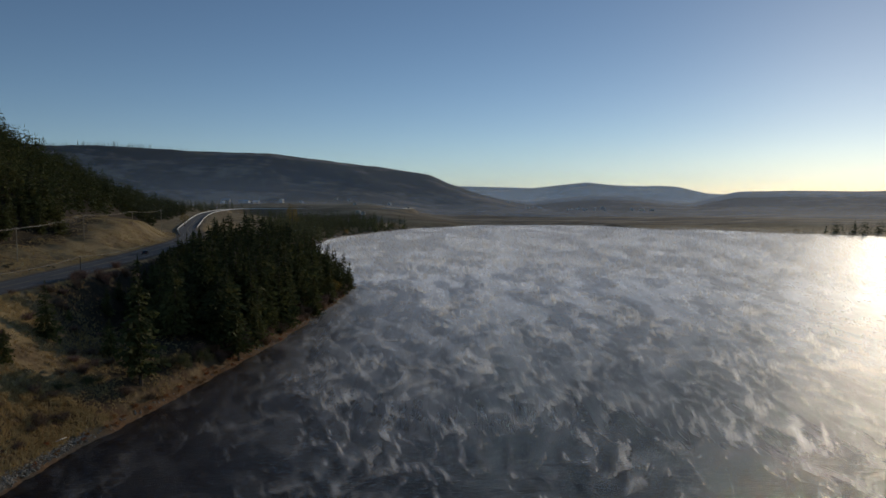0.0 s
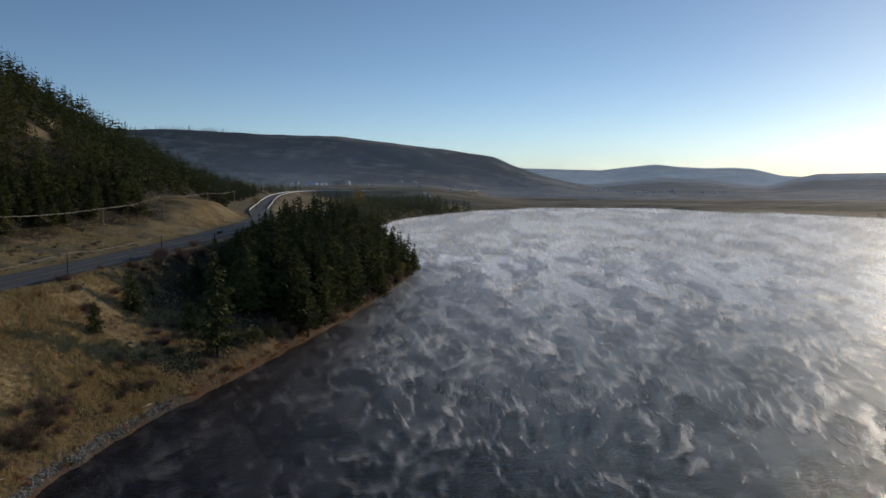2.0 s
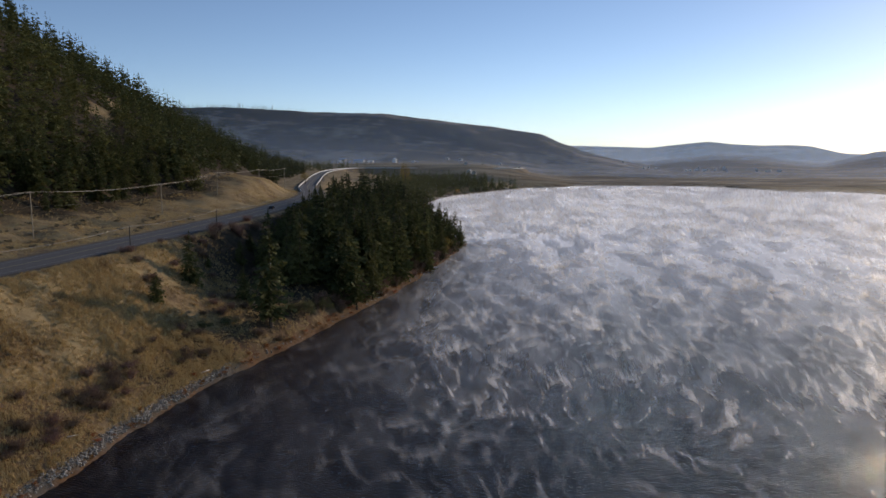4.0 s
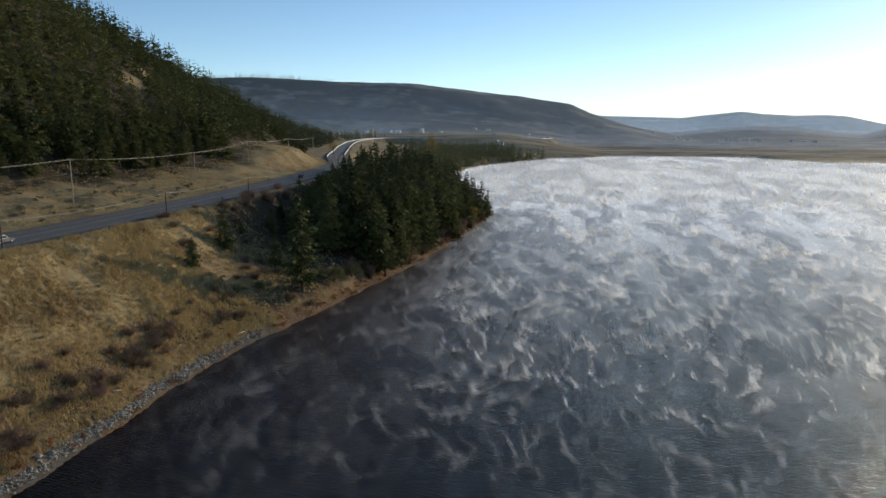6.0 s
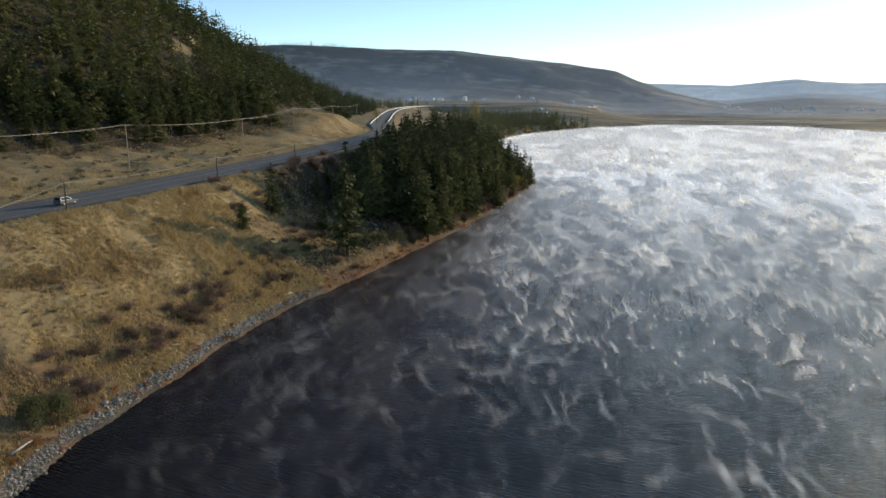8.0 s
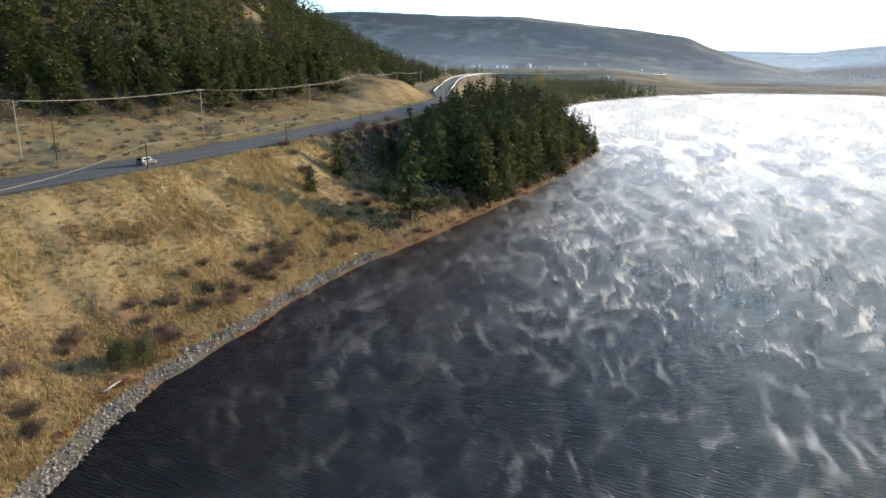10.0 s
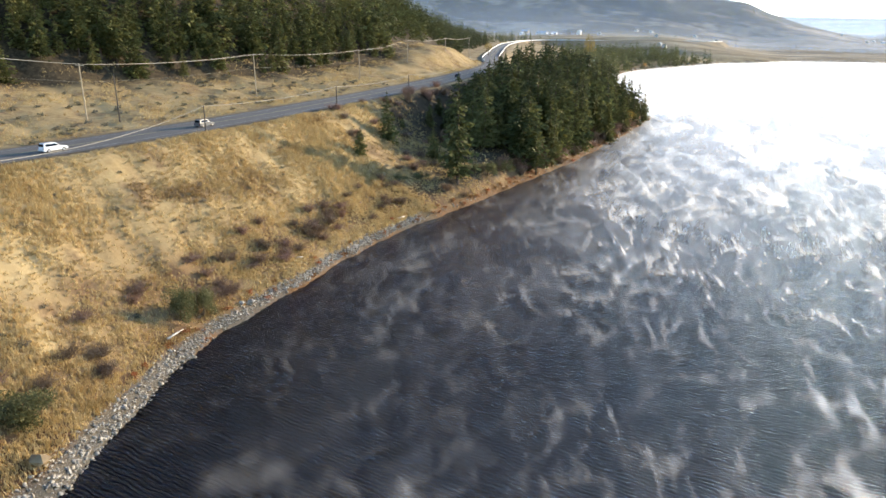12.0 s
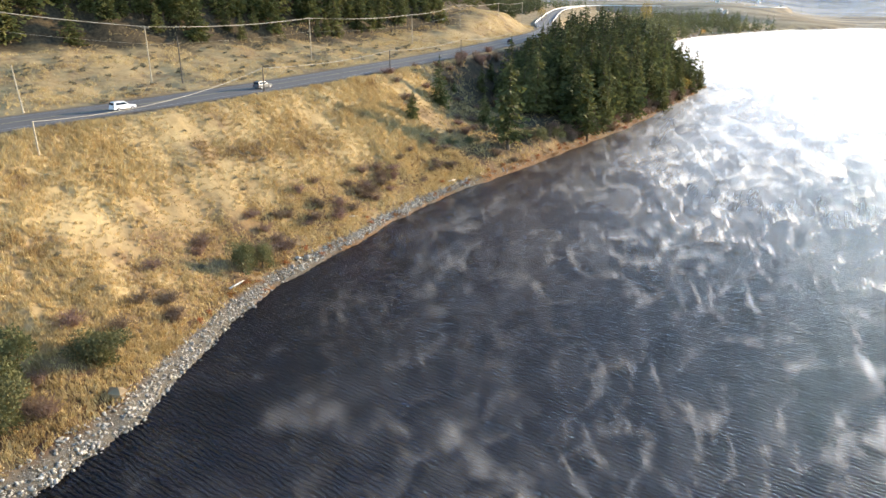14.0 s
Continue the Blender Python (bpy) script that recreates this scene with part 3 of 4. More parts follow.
# ---- conifers ----
def conifer_mesh(seed, whorls, arms, slim, bare=0.08, ragged=0.5, lumpy=0.35, full=0.72, sprays=3):
    """Crown of a fir one metre high: tiers of drooping boughs, each carrying a few ragged sprays of needles."""
    rnd = random.Random(seed)
    verts, faces = [], []
    bulge = [(rnd.uniform(0, 6.28), rnd.uniform(0.05, 0.9), rnd.uniform(-lumpy, lumpy)) for _ in range(12)]
    for w in range(whorls):
        t = min(max((w + rnd.uniform(-0.3, 0.3)) / whorls, 0), 0.985)
        for a in range(max(4, round(arms * (1 - 0.6 * t)))):
            ang = rnd.uniform(0, 6.283)
            z = bare + (1 - bare) * min(0.99, max(0, t + rnd.uniform(-0.28, 0.28) / whorls))
            reach = slim * (1 - t) ** full * (0.55 + 0.45 * min(1, t * 4 + 0.35)) + 0.016
            for ba, bt, bv in bulge:
                reach *= 1 + bv * math.exp(-((t - bt) / 0.1) ** 2) * max(0, math.cos(ang - ba))
            length = reach * rnd.uniform(1 - ragged, 1 + ragged * 0.6)
            droop = rnd.uniform(-0.55, 0.12)
            for s in range(sprays):
                at = length * (s + 1.0) / sprays
                side = ang + rnd.uniform(-0.5, 0.5) * (1 if s < sprays - 1 else 0.3)
                c, d = math.cos(side), math.sin(side)
                size = (length / sprays) * rnd.uniform(0.8, 1.35) + 0.012
                wide = size * rnd.uniform(0.28, 0.5)
                lift = rnd.uniform(-0.35, 0.3) * size
                back, zz = at - size, z + droop * at
                base = len(verts)
                verts.append((c * back, d * back, zz + 0.2 * size))
                verts.append((c * (at - size * 0.4) - d * wide, d * (at - size * 0.4) + c * wide, zz - 0.25 * size + lift))
                verts.append((c * at, d * at, zz + 0.12 * lift))
                verts.append((c * (at - size * 0.4) + d * wide, d * (at - size * 0.4) - c * wide, zz - 0.25 * size - lift))
                faces.append((base, base + 1, base + 2))
                faces.append((base, base + 2, base + 3))
    b = len(verts)
    for k in range(3):
        verts.append((0.010 * math.cos(k * 2.1), 0.010 * math.sin(k * 2.1), 0.94))
    verts.append((0, 0, 1.03))
    faces += [(b, b + 1, b + 3), (b + 1, b + 2, b + 3), (b + 2, b, b + 3)]
    return verts, faces


def conifer(seed, slim, bare, label):
    top = empty("fir_tree", Matrix.Identity(4), label, "tree", "conifers")
    v, f = tube([(0, 0, -0.03), (0.002, 0, 0.3), (0, 0.002, 0.65), (0, 0, 0.96)], [0.017, 0.013, 0.007, 0.002], 6)
    mesh_object("trunk", v, f, M_BARK, top)
    v, f = conifer_mesh(seed, 24, 13, slim * 0.94, bare, full=(0.55, 0.62, 0.85, 0.75, 0.6)[seed % 5], sprays=4)
    mesh_object("crown", v, f, M_FIR, top)
    return top


def ground_z(x, y):
    return float(height(np.array([x]), np.array([y]))[0])


kinds = [conifer(1, 0.23, 0.06, "tall dark green fir on the lake shore"), conifer(2, 0.27, 0.05, "dark green fir with a full crown"),
         conifer(3, 0.18, 0.10, "slender dark green fir"), conifer(4, 0.32, 0.04, "young bushy dark green fir"), conifer(5, 0.24, 0.18, "fir with a bare lower trunk")]


def stand_tree(kind, x, y, h, rnd, first=set()):
    m = pose(x, y, ground_z(x, y) - 0.1, rnd.uniform(-2, 2), rnd.uniform(-2, 2), rnd.uniform(0, 360)) 
    if kind in first:
        ob = copy_thing(kinds[kind], m)
    else:
        ob = kinds[kind]
        first.add(kind)
        ob.matrix_basis = m
    wide = rnd.uniform(0.9, 1.15)
    ob.scale = (h * wide, h * wide, h)
    return ob


rnd = random.Random(7)
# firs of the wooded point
# outline of the tree tops from the camera: bearings and elevation angles, degrees
VIEW_BEARINGS = [-30, -24.5, -23.3, -21.9, -19.9, -17.4, -14.8, -13.0, -10.9, -8.8, -7.2]
VIEW_TOP_ANGLES = [-6.5, -6.0, -5.0, -4.4, -2.9, -1.4, -0.9, -1.7, -2.4, -3.7, -5.0]
planted = []
tries = 0
while len(planted) < 235 and tries < 12000:
    tries += 1
    y = rnd.uniform(172, 400)
    sx, rx = float(shore_x(np.array([y]))[0]), float(np.interp(y, road_line[:, 1][:ROAD_N], road_line[:, 0][:ROAD_N]))
    x = rnd.uniform(rx + 14, sx - 4)
    if y < 215 and x > sx - 10 - (215 - y) * 0.1:
        continue
    if y < 212 and x < -74 and not (x < -97 and y > 193):      # the open slope beside the single firs
        continue
    if any((x - a) ** 2 + (y - b) ** 2 < 3.9 ** 2 for a, b in planted):
        continue
    # tree tops are capped, bearing by bearing, to fit the outline from the camera
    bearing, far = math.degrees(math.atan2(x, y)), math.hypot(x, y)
    crown = 46 + far * math.tan(radians(float(np.interp(bearing, VIEW_BEARINGS, VIEW_TOP_ANGLES))))
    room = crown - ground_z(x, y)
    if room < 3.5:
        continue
    planted.append((x, y))
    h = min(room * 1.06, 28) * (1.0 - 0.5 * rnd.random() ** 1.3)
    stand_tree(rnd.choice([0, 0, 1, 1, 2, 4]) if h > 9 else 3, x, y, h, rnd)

# front of the hillside forest
front = []
tries = 0
while len(front) < 75 and tries < 9000:
    tries += 1
    y = rnd.uniform(100, 330)
    x = float(np.interp(y, TREE_Y, TREE_X)) - rnd.uniform(-1, 14)
    if any((x - a) ** 2 + (y - b) ** 2 < 4 ** 2 for a, b in front):
        continue
    front.append((x, y))
    stand_tree(rnd.choice([0, 1, 2, 3, 4]), x, y, rnd.uniform(9, 20), rnd)


def forest(name, places, label, seed, whorls, arms):
    rnd = random.Random(seed)
    shapes = [conifer_mesh(seed + k, whorls, arms, rnd.uniform(0.16, 0.24), 0.04, sprays=2 if whorls < 12 else 3) for k in range(6)]
    shapes = [(np.array(v), f) for v, f in shapes]
    verts, faces, count = [], [], 0
    for x, y, z, h in places:
        v, f = shapes[rnd.randrange(6)]
        t = rnd.uniform(0, 6.28)
        c, s = math.cos(t), math.sin(t)
        w = h * rnd.uniform(0.9, 1.2)
        verts.append(np.column_stack([(v[:, 0] * c - v[:, 1] * s) * w + x, (v[:, 0] * s + v[:, 1] * c) * w + y, v[:, 2] * h + z]))
        faces += [tuple(i + count for i in q) for q in f]
        count += len(v)
    ob = mesh_object(name, np.vstack(verts), faces, M_FIR)
    return tagged(ob, label, "forest", kind="stuff")


fr = np.random.RandomState(5)
y = 40 + 820 * fr.uniform(0, 1, 9000) ** 1.25
x = np.interp(y, TREE_Y, TREE_X) - 5 - fr.uniform(0, 1, 9000) ** 1.3 * 172
keep = fbm(x, y, 45, 3, 41) > -0.42
cells = {}
for a, b in zip(x[keep], y[keep]):
    cells.setdefault((int(a // 5.0), int(b // 5.0)), (a, b))
spots = np.array(list(cells.values()))
spots = spots[:3000]
clear = np.min([np.hypot(spots[:, 0] - a, spots[:, 1] - b) / r for a, b, r in CLEARINGS], axis=0) > 1
spots = spots[clear]
zz = height(spots[:, 0], spots[:, 1])
low_down = np.min([np.hypot(spots[:, 0] - a - 9, spots[:, 1] - b + 14) / (r + 6) for a, b, r in CLEARINGS], axis=0)
hh = (0.55 + 0.45 * smooth(0.5, 1.0, low_down)) * (9 + 15 * fr.uniform(0, 1, len(spots)) ** 1.4)
nearby = spots[:, 1] < 340
forest("hillside_forest", np.column_stack([spots, zz - 0.2, hh])[~nearby], "dense dark fir forest on the distant end of the hillside", 64, 8, 5)
forest("hillside_forest", np.column_stack([spots, zz - 0.2, hh])[nearby], "dense dark fir forest covering the steep hillside", 60, 12, 7)


# ---- power lines ----
def wire(name, points, sags, radius, mat, label):
    pts = []
    for a, b, sag in zip(points[:-1], points[1:], sags):
        for k in range(10):
            t = k / 10
            pts.append((a[0] + (b[0] - a[0]) * t, a[1] + (b[1] - a[1]) * t, a[2] + (b[2] - a[2]) * t - sag * 4 * t * (1 - t)))
    pts.append(points[-1])
    v, f = tube(pts, radius, 5)
    return tagged(mesh_object(name, v, f, mat), label, "power line", "overhead wires")


def utility_pole(x, y, top, base, mat, label, arms):
    ob = empty("utility_pole", pose(x, y, base), label, "utility pole", "utility poles")
    v, f = tube([(0, 0, -0.6), (0, 0, (top - base) * 0.5), (0, 0, top - base)], [0.17, 0.14, 0.11], 8)
    mesh_object("pole", v, f, mat, ob)
    if arms:
        part("crossarm", box_bm(2.6, 0.12, 0.14, (0, 0.14, top - base - 0.45), 0.01), mat, ob)
        for o in (-1.2, 0, 1.2):
            v, f = tube([(o, 0.14, top - base - 0.38), (o, 0.14, top - base - 0.2), (o, 0.14, top - base - 0.14)], [0.03, 0.06, 0.04], 6)
            mesh_object("insulator", v, f, M_WIRE, ob)
    return ob


main = [(-159, 60, 48.4, 30), (-144, 124.5, 38.1, 26), (-144.3, 188.7, 38.1, 26.5), (-147, 258.9, 37.2, 27), (-157.4, 324.4, 39.8, 28.5), (-166, 392, 39.5, 28), (-174, 450, 39, 27.5)]
for x, y, top, base in main:
    utility_pole(x, y, top, ground_z(x, y), M_POLE, "tall weathered wooden power pole beside the highway", True)
for o in (-1.2, 0, 1.2):
    wire("power_wire", [(x + o, y + 0.14, top - 0.2) for x, y, top, base in main], [0.9] * 6, 0.026, M_WIRE, "pale overhead power wire strung between wooden poles")
wire("power_wire", [(x, y - 0.16, top - 4.2) for x, y, top, base in main], [0.7] * 6, 0.015, M_WIRE, "thin lower overhead wire strung between wooden poles")
side = [(-105.6, 67.8, 27.2), (-107.6, 123.1, 30.2), (-110.1, 180.6, 29.9), (-114.5, 237.0, 29.6)]
for k, (x, y, top) in enumerate(side):
    utility_pole(x, y, top, ground_z(x, y), M_POLE if k == 0 else M_POLE_DARK, "short wooden pole at the edge of the highway", False)
wire("telephone_cable", [(x, y, top - 0.1) for x, y, top in side] + [(-121, 300, 28.6)], (1.9, 0.9, 0.9, 0.9), 0.05, M_WIRE, "thick pale cable strung along the highway")
lean = utility_pole(-129.2, 81.6, 33.2, 24.6, M_POLE, "leaning pale wooden pole on the verge of the highway", False)
lean.matrix_world = pose(-129.2, 81.6, ground_z(-129.2, 81.6), 0, -6, 0)
utility_pole(-135.4, 126.1, 36.0, ground_z(-135.4, 126.1), M_POLE_DARK, "slim dark wooden pole on the grassy verge", False)


# ---- concrete barriers of the far bend ----
M_CONCRETE = simple("concrete", (0.70, 0.68, 0.63), (0.84, 0.82, 0.77), 1.2, 0.85)


def barrier(a, b, offset, label):
    """Low concrete walls end to end along the road's edge, one piece every four metres."""
    line = road_fine[(road_fine[:, 1] > a) & (np.arange(len(road_fine)) < b)]
    d = np.gradient(line[:, :2], axis=0)
    nrm = np.stack([d[:, 1], -d[:, 0]], 1) / np.linalg.norm(d, axis=1, keepdims=True)
    top = empty("road_barrier", Matrix.Identity(4), label, "barrier", "road barriers", kind="structure")
    prof = [(-0.3, 0), (-0.12, 0.3), (-0.08, 0.85), (0.08, 0.85), (0.12, 0.3), (0.3, 0)]
    for k in range(0, len(line) - 1):
        v = []
        for q, f in ((k, 0.01), (k + 1, -0.01)):
            c = line[q, :2] + (line[min(q + 1, len(line) - 1), :2] - line[q, :2]) * (f if q == k else 0)
            for o, z in prof:
                v.append((*(c + nrm[q] * (offset + o)), line[q, 2] + z))
        n = len(prof)
        f = [(i, i + 1, n + i + 1, n + i) for i in range(n - 1)] + [tuple(range(n))[::-1], tuple(range(n, 2 * n))]
        mesh_object("concrete_segment", v, f, M_CONCRETE, top)


barrier(455, 900, -6.3, "pale concrete barrier along the uphill edge of the bend")
barrier(540, 900, 6.3, "pale concrete barrier along the lake side of the bend")

# ---- single trees and bushes ----
kind_rnd = random.Random(11)
for kind, x, y, h in ((2, -73.0, 181.5, 30), (1, -95.1, 182.7, 14), (3, -92.1, 161.6, 7), (3, -84, 190, 9), (4, -62, 222, 19), (2, -60.5, 236, 21), (0, -58, 268, 22), (1, -54, 300, 20),
                      (1, -52.5, 330, 19), (0, -51.5, 352, 18), (3, -50.5, 372, 12), (1, -51.0, 384, 13), (0, -54, 380, 17)):
    stand_tree(kind, x, y, h, kind_rnd)

M_JUNIPER = make_foliage_material("juniper_leaves", (0.065, 0.075, 0.032), (0.19, 0.19, 0.085))
M_TWIG = make_foliage_material("bare_twigs", (0.17, 0.115, 0.08), (0.36, 0.26, 0.18))
M_RUSSET = make_foliage_material("russet_leaves", (0.20, 0.085, 0.03), (0.42, 0.20, 0.07))
M_YELLOW_LEAF = make_foliage_material("yellow_leaves", (0.28, 0.17, 0.04), (0.52, 0.36, 0.10))
M_SAGE = make_foliage_material("sage_leaves", (0.12, 0.11, 0.075), (0.26, 0.24, 0.17))


def leafy(seed, count, size, lobes, upright, low=0.08):
    """Leaf sprays over a few uneven lobes, in a crown one metre wide and high."""
    rnd = random.Random(seed)
    heads = [(rnd.uniform(-0.3, 0.3), rnd.uniform(-0.3, 0.3), rnd.uniform(low, 0.72), rnd.uniform(0.16, 0.3)) for _ in range(lobes)]
    verts, faces = [], []
    for _ in range(count):
        hx, hy, hz, hr = rnd.choice(heads)
        d = Vector((rnd.gauss(0, 1), rnd.gauss(0, 1), rnd.gauss(0, 1) * 0.9)).normalized()
        c = Vector((hx, hy, hz)) + d * hr * rnd.uniform(0.45, 1.08)
        if c.z < 0.02:
            continue
        up = (d * (1 - upright) + Vector((0, 0, upright)) + Vector((rnd.gauss(0, 0.35), rnd.gauss(0, 0.35), rnd.gauss(0, 0.35)))).normalized()
        s = up.orthogonal().normalized()
        s = (Matrix.Rotation(rnd.uniform(0, 6.28), 3, up) @ s) * size * rnd.uniform(0.3, 0.6)
        t = up * size * rnd.uniform(0.8, 1.7)
        b = len(verts)
        verts += [tuple(c - s), tuple(c + s), tuple(c + s * 0.5 + t * 0.8), tuple(c + t), tuple(c - s * 0.6 + t * 0.7)]
        faces.append((b, b + 1, b + 2, b + 3, b + 4))
    return verts, faces


def twiggy(seed, count):
    """Thin bare stems that fork upwards and outwards, one metre high."""
    rnd = random.Random(seed)
    verts, faces = [], []
    for _ in range(count):
        a, lean_out = rnd.uniform(0, 6.28), rnd.uniform(0.1, 0.75)
        base = Vector((rnd.gauss(0, 0.10), rnd.gauss(0, 0.10), 0))
        tip = base + Vector((math.cos(a) * lean_out, math.sin(a) * lean_out, rnd.uniform(0.45, 1.05)))
        mid = (base + tip) / 2 + Vector((rnd.gauss(0, 0.05), rnd.gauss(0, 0.05), 0.08))
        s = Vector((-math.sin(a), math.cos(a), 0)) * 0.012
        b = len(verts)
        verts += [tuple(base - s), tuple(base + s), tuple(mid + s * 0.8), tuple(mid - s * 0.8), tuple(tip)]
        faces += [(b, b + 1, b + 2, b + 3), (b + 3, b + 2, b + 4)]
        for _ in range(3):
            q = mid.lerp(tip, rnd.uniform(0.0, 0.7))
            e = q + Vector((rnd.gauss(0, 0.14), rnd.gauss(0, 0.14), rnd.uniform(0.05, 0.28)))
            b = len(verts)
            verts += [tuple(q - s * 0.7), tuple(q + s * 0.7), tuple(e)]
            faces.append((b, b + 1, b + 2))
    return verts, faces


def bush(name, build, mat, label, category, group):
    top = empty(name, Matrix.Identity(4), label, category, group)
    v, f = build
    mesh_object("crown", v, f, mat, top)
    v, f = tube([(0, 0, -0.15), (0.03, 0.02, 0.15), (0.06, -0.02, 0.4)], [0.035, 0.028, 0.012], 5)
    mesh_object("stem", v, f, M_BARK, top)
    return top


def set_out(proto, places, rnd, sink=0.1):
    """Place the first one and copies of it: x, y, width, height."""
    for k, (x, y, w, h) in enumerate(places):
        m = pose(x, y, ground_z(x, y) - sink, rnd.uniform(-4, 4), rnd.uniform(-4, 4), rnd.uniform(0, 360))
        ob = proto if k == 0 else copy_thing(proto, m)
        ob.matrix_basis = m
        ob.scale = (w, w, h)


b_rnd = random.Random(21)
set_out(bush("juniper_bush", leafy(1, 5200, 0.032, 15, 0.45), M_JUNIPER, "dense green juniper bush on the grassy bank", "bush", "junipers"),
        [(-69.2, 33.8, 8.0, 6.6), (-73.6, 38.0, 7.6, 7.6), (-71.7, 48.3, 6.8, 5.2), (-70.5, 29.5, 7.0, 5.6)], b_rnd)
set_out(bush("juniper_bush", leafy(2, 3200, 0.028, 13, 0.7), M_JUNIPER, "olive green upright juniper above the stony shore", "bush", "junipers"),
        [(-77.8, 80.2, 5.0, 7.4), (-77.0, 83.8, 4.4, 6.4), (-69.9, 197.5, 6.0, 5.0), (-67.9, 207.0, 6.5, 5.5), (-72.5, 192.0, 5.0, 3.5), (-64.0, 226.0, 6.0, 4.5), (-79.5, 172.0, 4.5, 3.0), (-82.5, 165.0, 4.0, 2.2)], b_rnd)
shore_shrubs = [(-81, 104.2), (-81.6, 125.3), (-73.5, 61.8), (-77.5, 49.6), (-80.5, 92.0), (-79.5, 87.5)]
while len(shore_shrubs) < 64:
    y = b_rnd.uniform(28, 235)
    x = float(shore_x(np.array([y]))[0]) - b_rnd.uniform(4.5, 14) * (1 if y < 170 else 0.6)
    if 97 < y < 165 or b_rnd.random() < 0.4:
        shore_shrubs.append((x, y))
for _ in range(60):
    y = b_rnd.uniform(165, 262)
    shore_shrubs.append((float(np.interp(y, road_line[:, 1][:ROAD_N], road_line[:, 0][:ROAD_N])) + b_rnd.uniform(9, 34), y))
for _ in range(95):
    y = b_rnd.uniform(205, 392)
    shore_shrubs.append((float(shore_x(np.array([y]))[0]) - b_rnd.uniform(2.0, 7.5), y))
set_out(bush("bare_shrub", twiggy(3, 130), M_TWIG, "bare brown twiggy shrub on the bank", "shrub", "bare shrubs"),
        [(x, y, b_rnd.uniform(2.6, 4.8), b_rnd.uniform(1.1, 2.2) * (1.0 if y < 205 else 1.9)) for x, y in shore_shrubs], b_rnd)
set_out(bush("sage_bush", leafy(4, 260, 0.085, 6, 0.6), M_SAGE, "low grey-green sagebrush in dry grass", "shrub", "sagebrush"),
        [(b_rnd.uniform(-172, -126), b_rnd.uniform(90, 250), b_rnd.uniform(1.2, 2.4), b_rnd.uniform(0.7, 1.3)) for _ in range(150)]
        + [(b_rnd.uniform(-104, -80), b_rnd.uniform(50, 150), b_rnd.uniform(0.9, 1.7), b_rnd.uniform(0.5, 0.9)) for _ in range(46)], b_rnd)
rust_spots = []
while len(rust_spots) < 80:
    y = b_rnd.uniform(60, 385)
    rust_spots.append((float(shore_x(np.array([y]))[0]) - b_rnd.uniform(0.8, 3.2), y))
set_out(bush("russet_shrub", leafy(5, 180, 0.09, 5, 0.6), M_RUSSET, "low russet shrub at the water's edge", "shrub", "russet shrubs"),
        [(x, y, b_rnd.uniform(1.2, 2.6), b_rnd.uniform(0.5, 1.2)) for x, y in rust_spots], b_rnd)


def broadleaf(seed, mat, label, width):
    top = empty("autumn_tree", Matrix.Identity(4), label, "tree", "autumn trees")
    v, f = tube([(0, 0, -0.03), (0.01, 0, 0.3), (0, 0.01, 0.75)], [0.022, 0.016, 0.005], 6)
    mesh_object("trunk", v, f, M_BARK, top)
    v, f = leafy(seed, 700, 0.035, 10, 0.5, 0.25)
    mesh_object("crown", [(x * width, y * width, 0.1 + z * 0.95) for x, y, z in v], f, mat, top)
    return top


t_rnd = random.Random(31)
poplar = broadleaf(6, M_YELLOW_LEAF, "tall narrow golden poplar among the firs", 0.42)
poplar.matrix_basis, poplar.scale = pose(-160, 758, ground_z(-160, 758)), (30, 30, 32)
for x, y, h in ((-200, 560, 11), (-112, 820, 9), (-52.5, 345, 9), (-53, 392, 7)):
    ob = copy_thing(poplar, pose(x, y, ground_z(x, y), 0, 0, t_rnd.uniform(0, 360)))
    ob.scale = (h * 1.6, h * 1.6, h)
    tagged(ob, "small autumn tree with orange-yellow leaves")

# ---- cars ----
M_GLASS_DARK = simple("car_glass", (0.01, 0.012, 0.014), (0.02, 0.022, 0.025), 1, 0.08)
M_TYRE = simple("tyre", (0.012, 0.012, 0.012), (0.03, 0.03, 0.03), 8, 0.85)
M_RIM = simple("alloy_rim", (0.45, 0.45, 0.46), (0.6, 0.6, 0.62), 5, 0.3, 0.9)
M_LAMP_RED = simple("tail_lamp_red", (0.25, 0.01, 0.01), (0.4, 0.02, 0.02), 3, 0.2)
M_LAMP_CLEAR = simple("headlight_clear", (0.6, 0.6, 0.62), (0.8, 0.8, 0.8), 3, 0.1)


def prism(profile, half, inset):
    """A side profile (x along, z up) drawn across the car, with the sides leaning in above the given points."""
    bm = bmesh.new()
    sides = []
    for s in (-1, 1):
        sides.append([bm.verts.new((x, s * (half - inset * max(0.0, z - 0.9)), z)) for x, z in profile])
    n = len(profile)
    bm.faces.new(sides[0][::-1])
    bm.faces.new(sides[1])
    for i in range(n):
        bm.faces.new((sides[0][i], sides[0][(i + 1) % n], sides[1][(i + 1) % n], sides[1][i]))
    bmesh.ops.recalc_face_normals(bm, faces=bm.faces[:])
    bmesh.ops.bevel(bm, geom=bm.edges[:], offset=0.05, segments=2, affect="EDGES")
    return bm


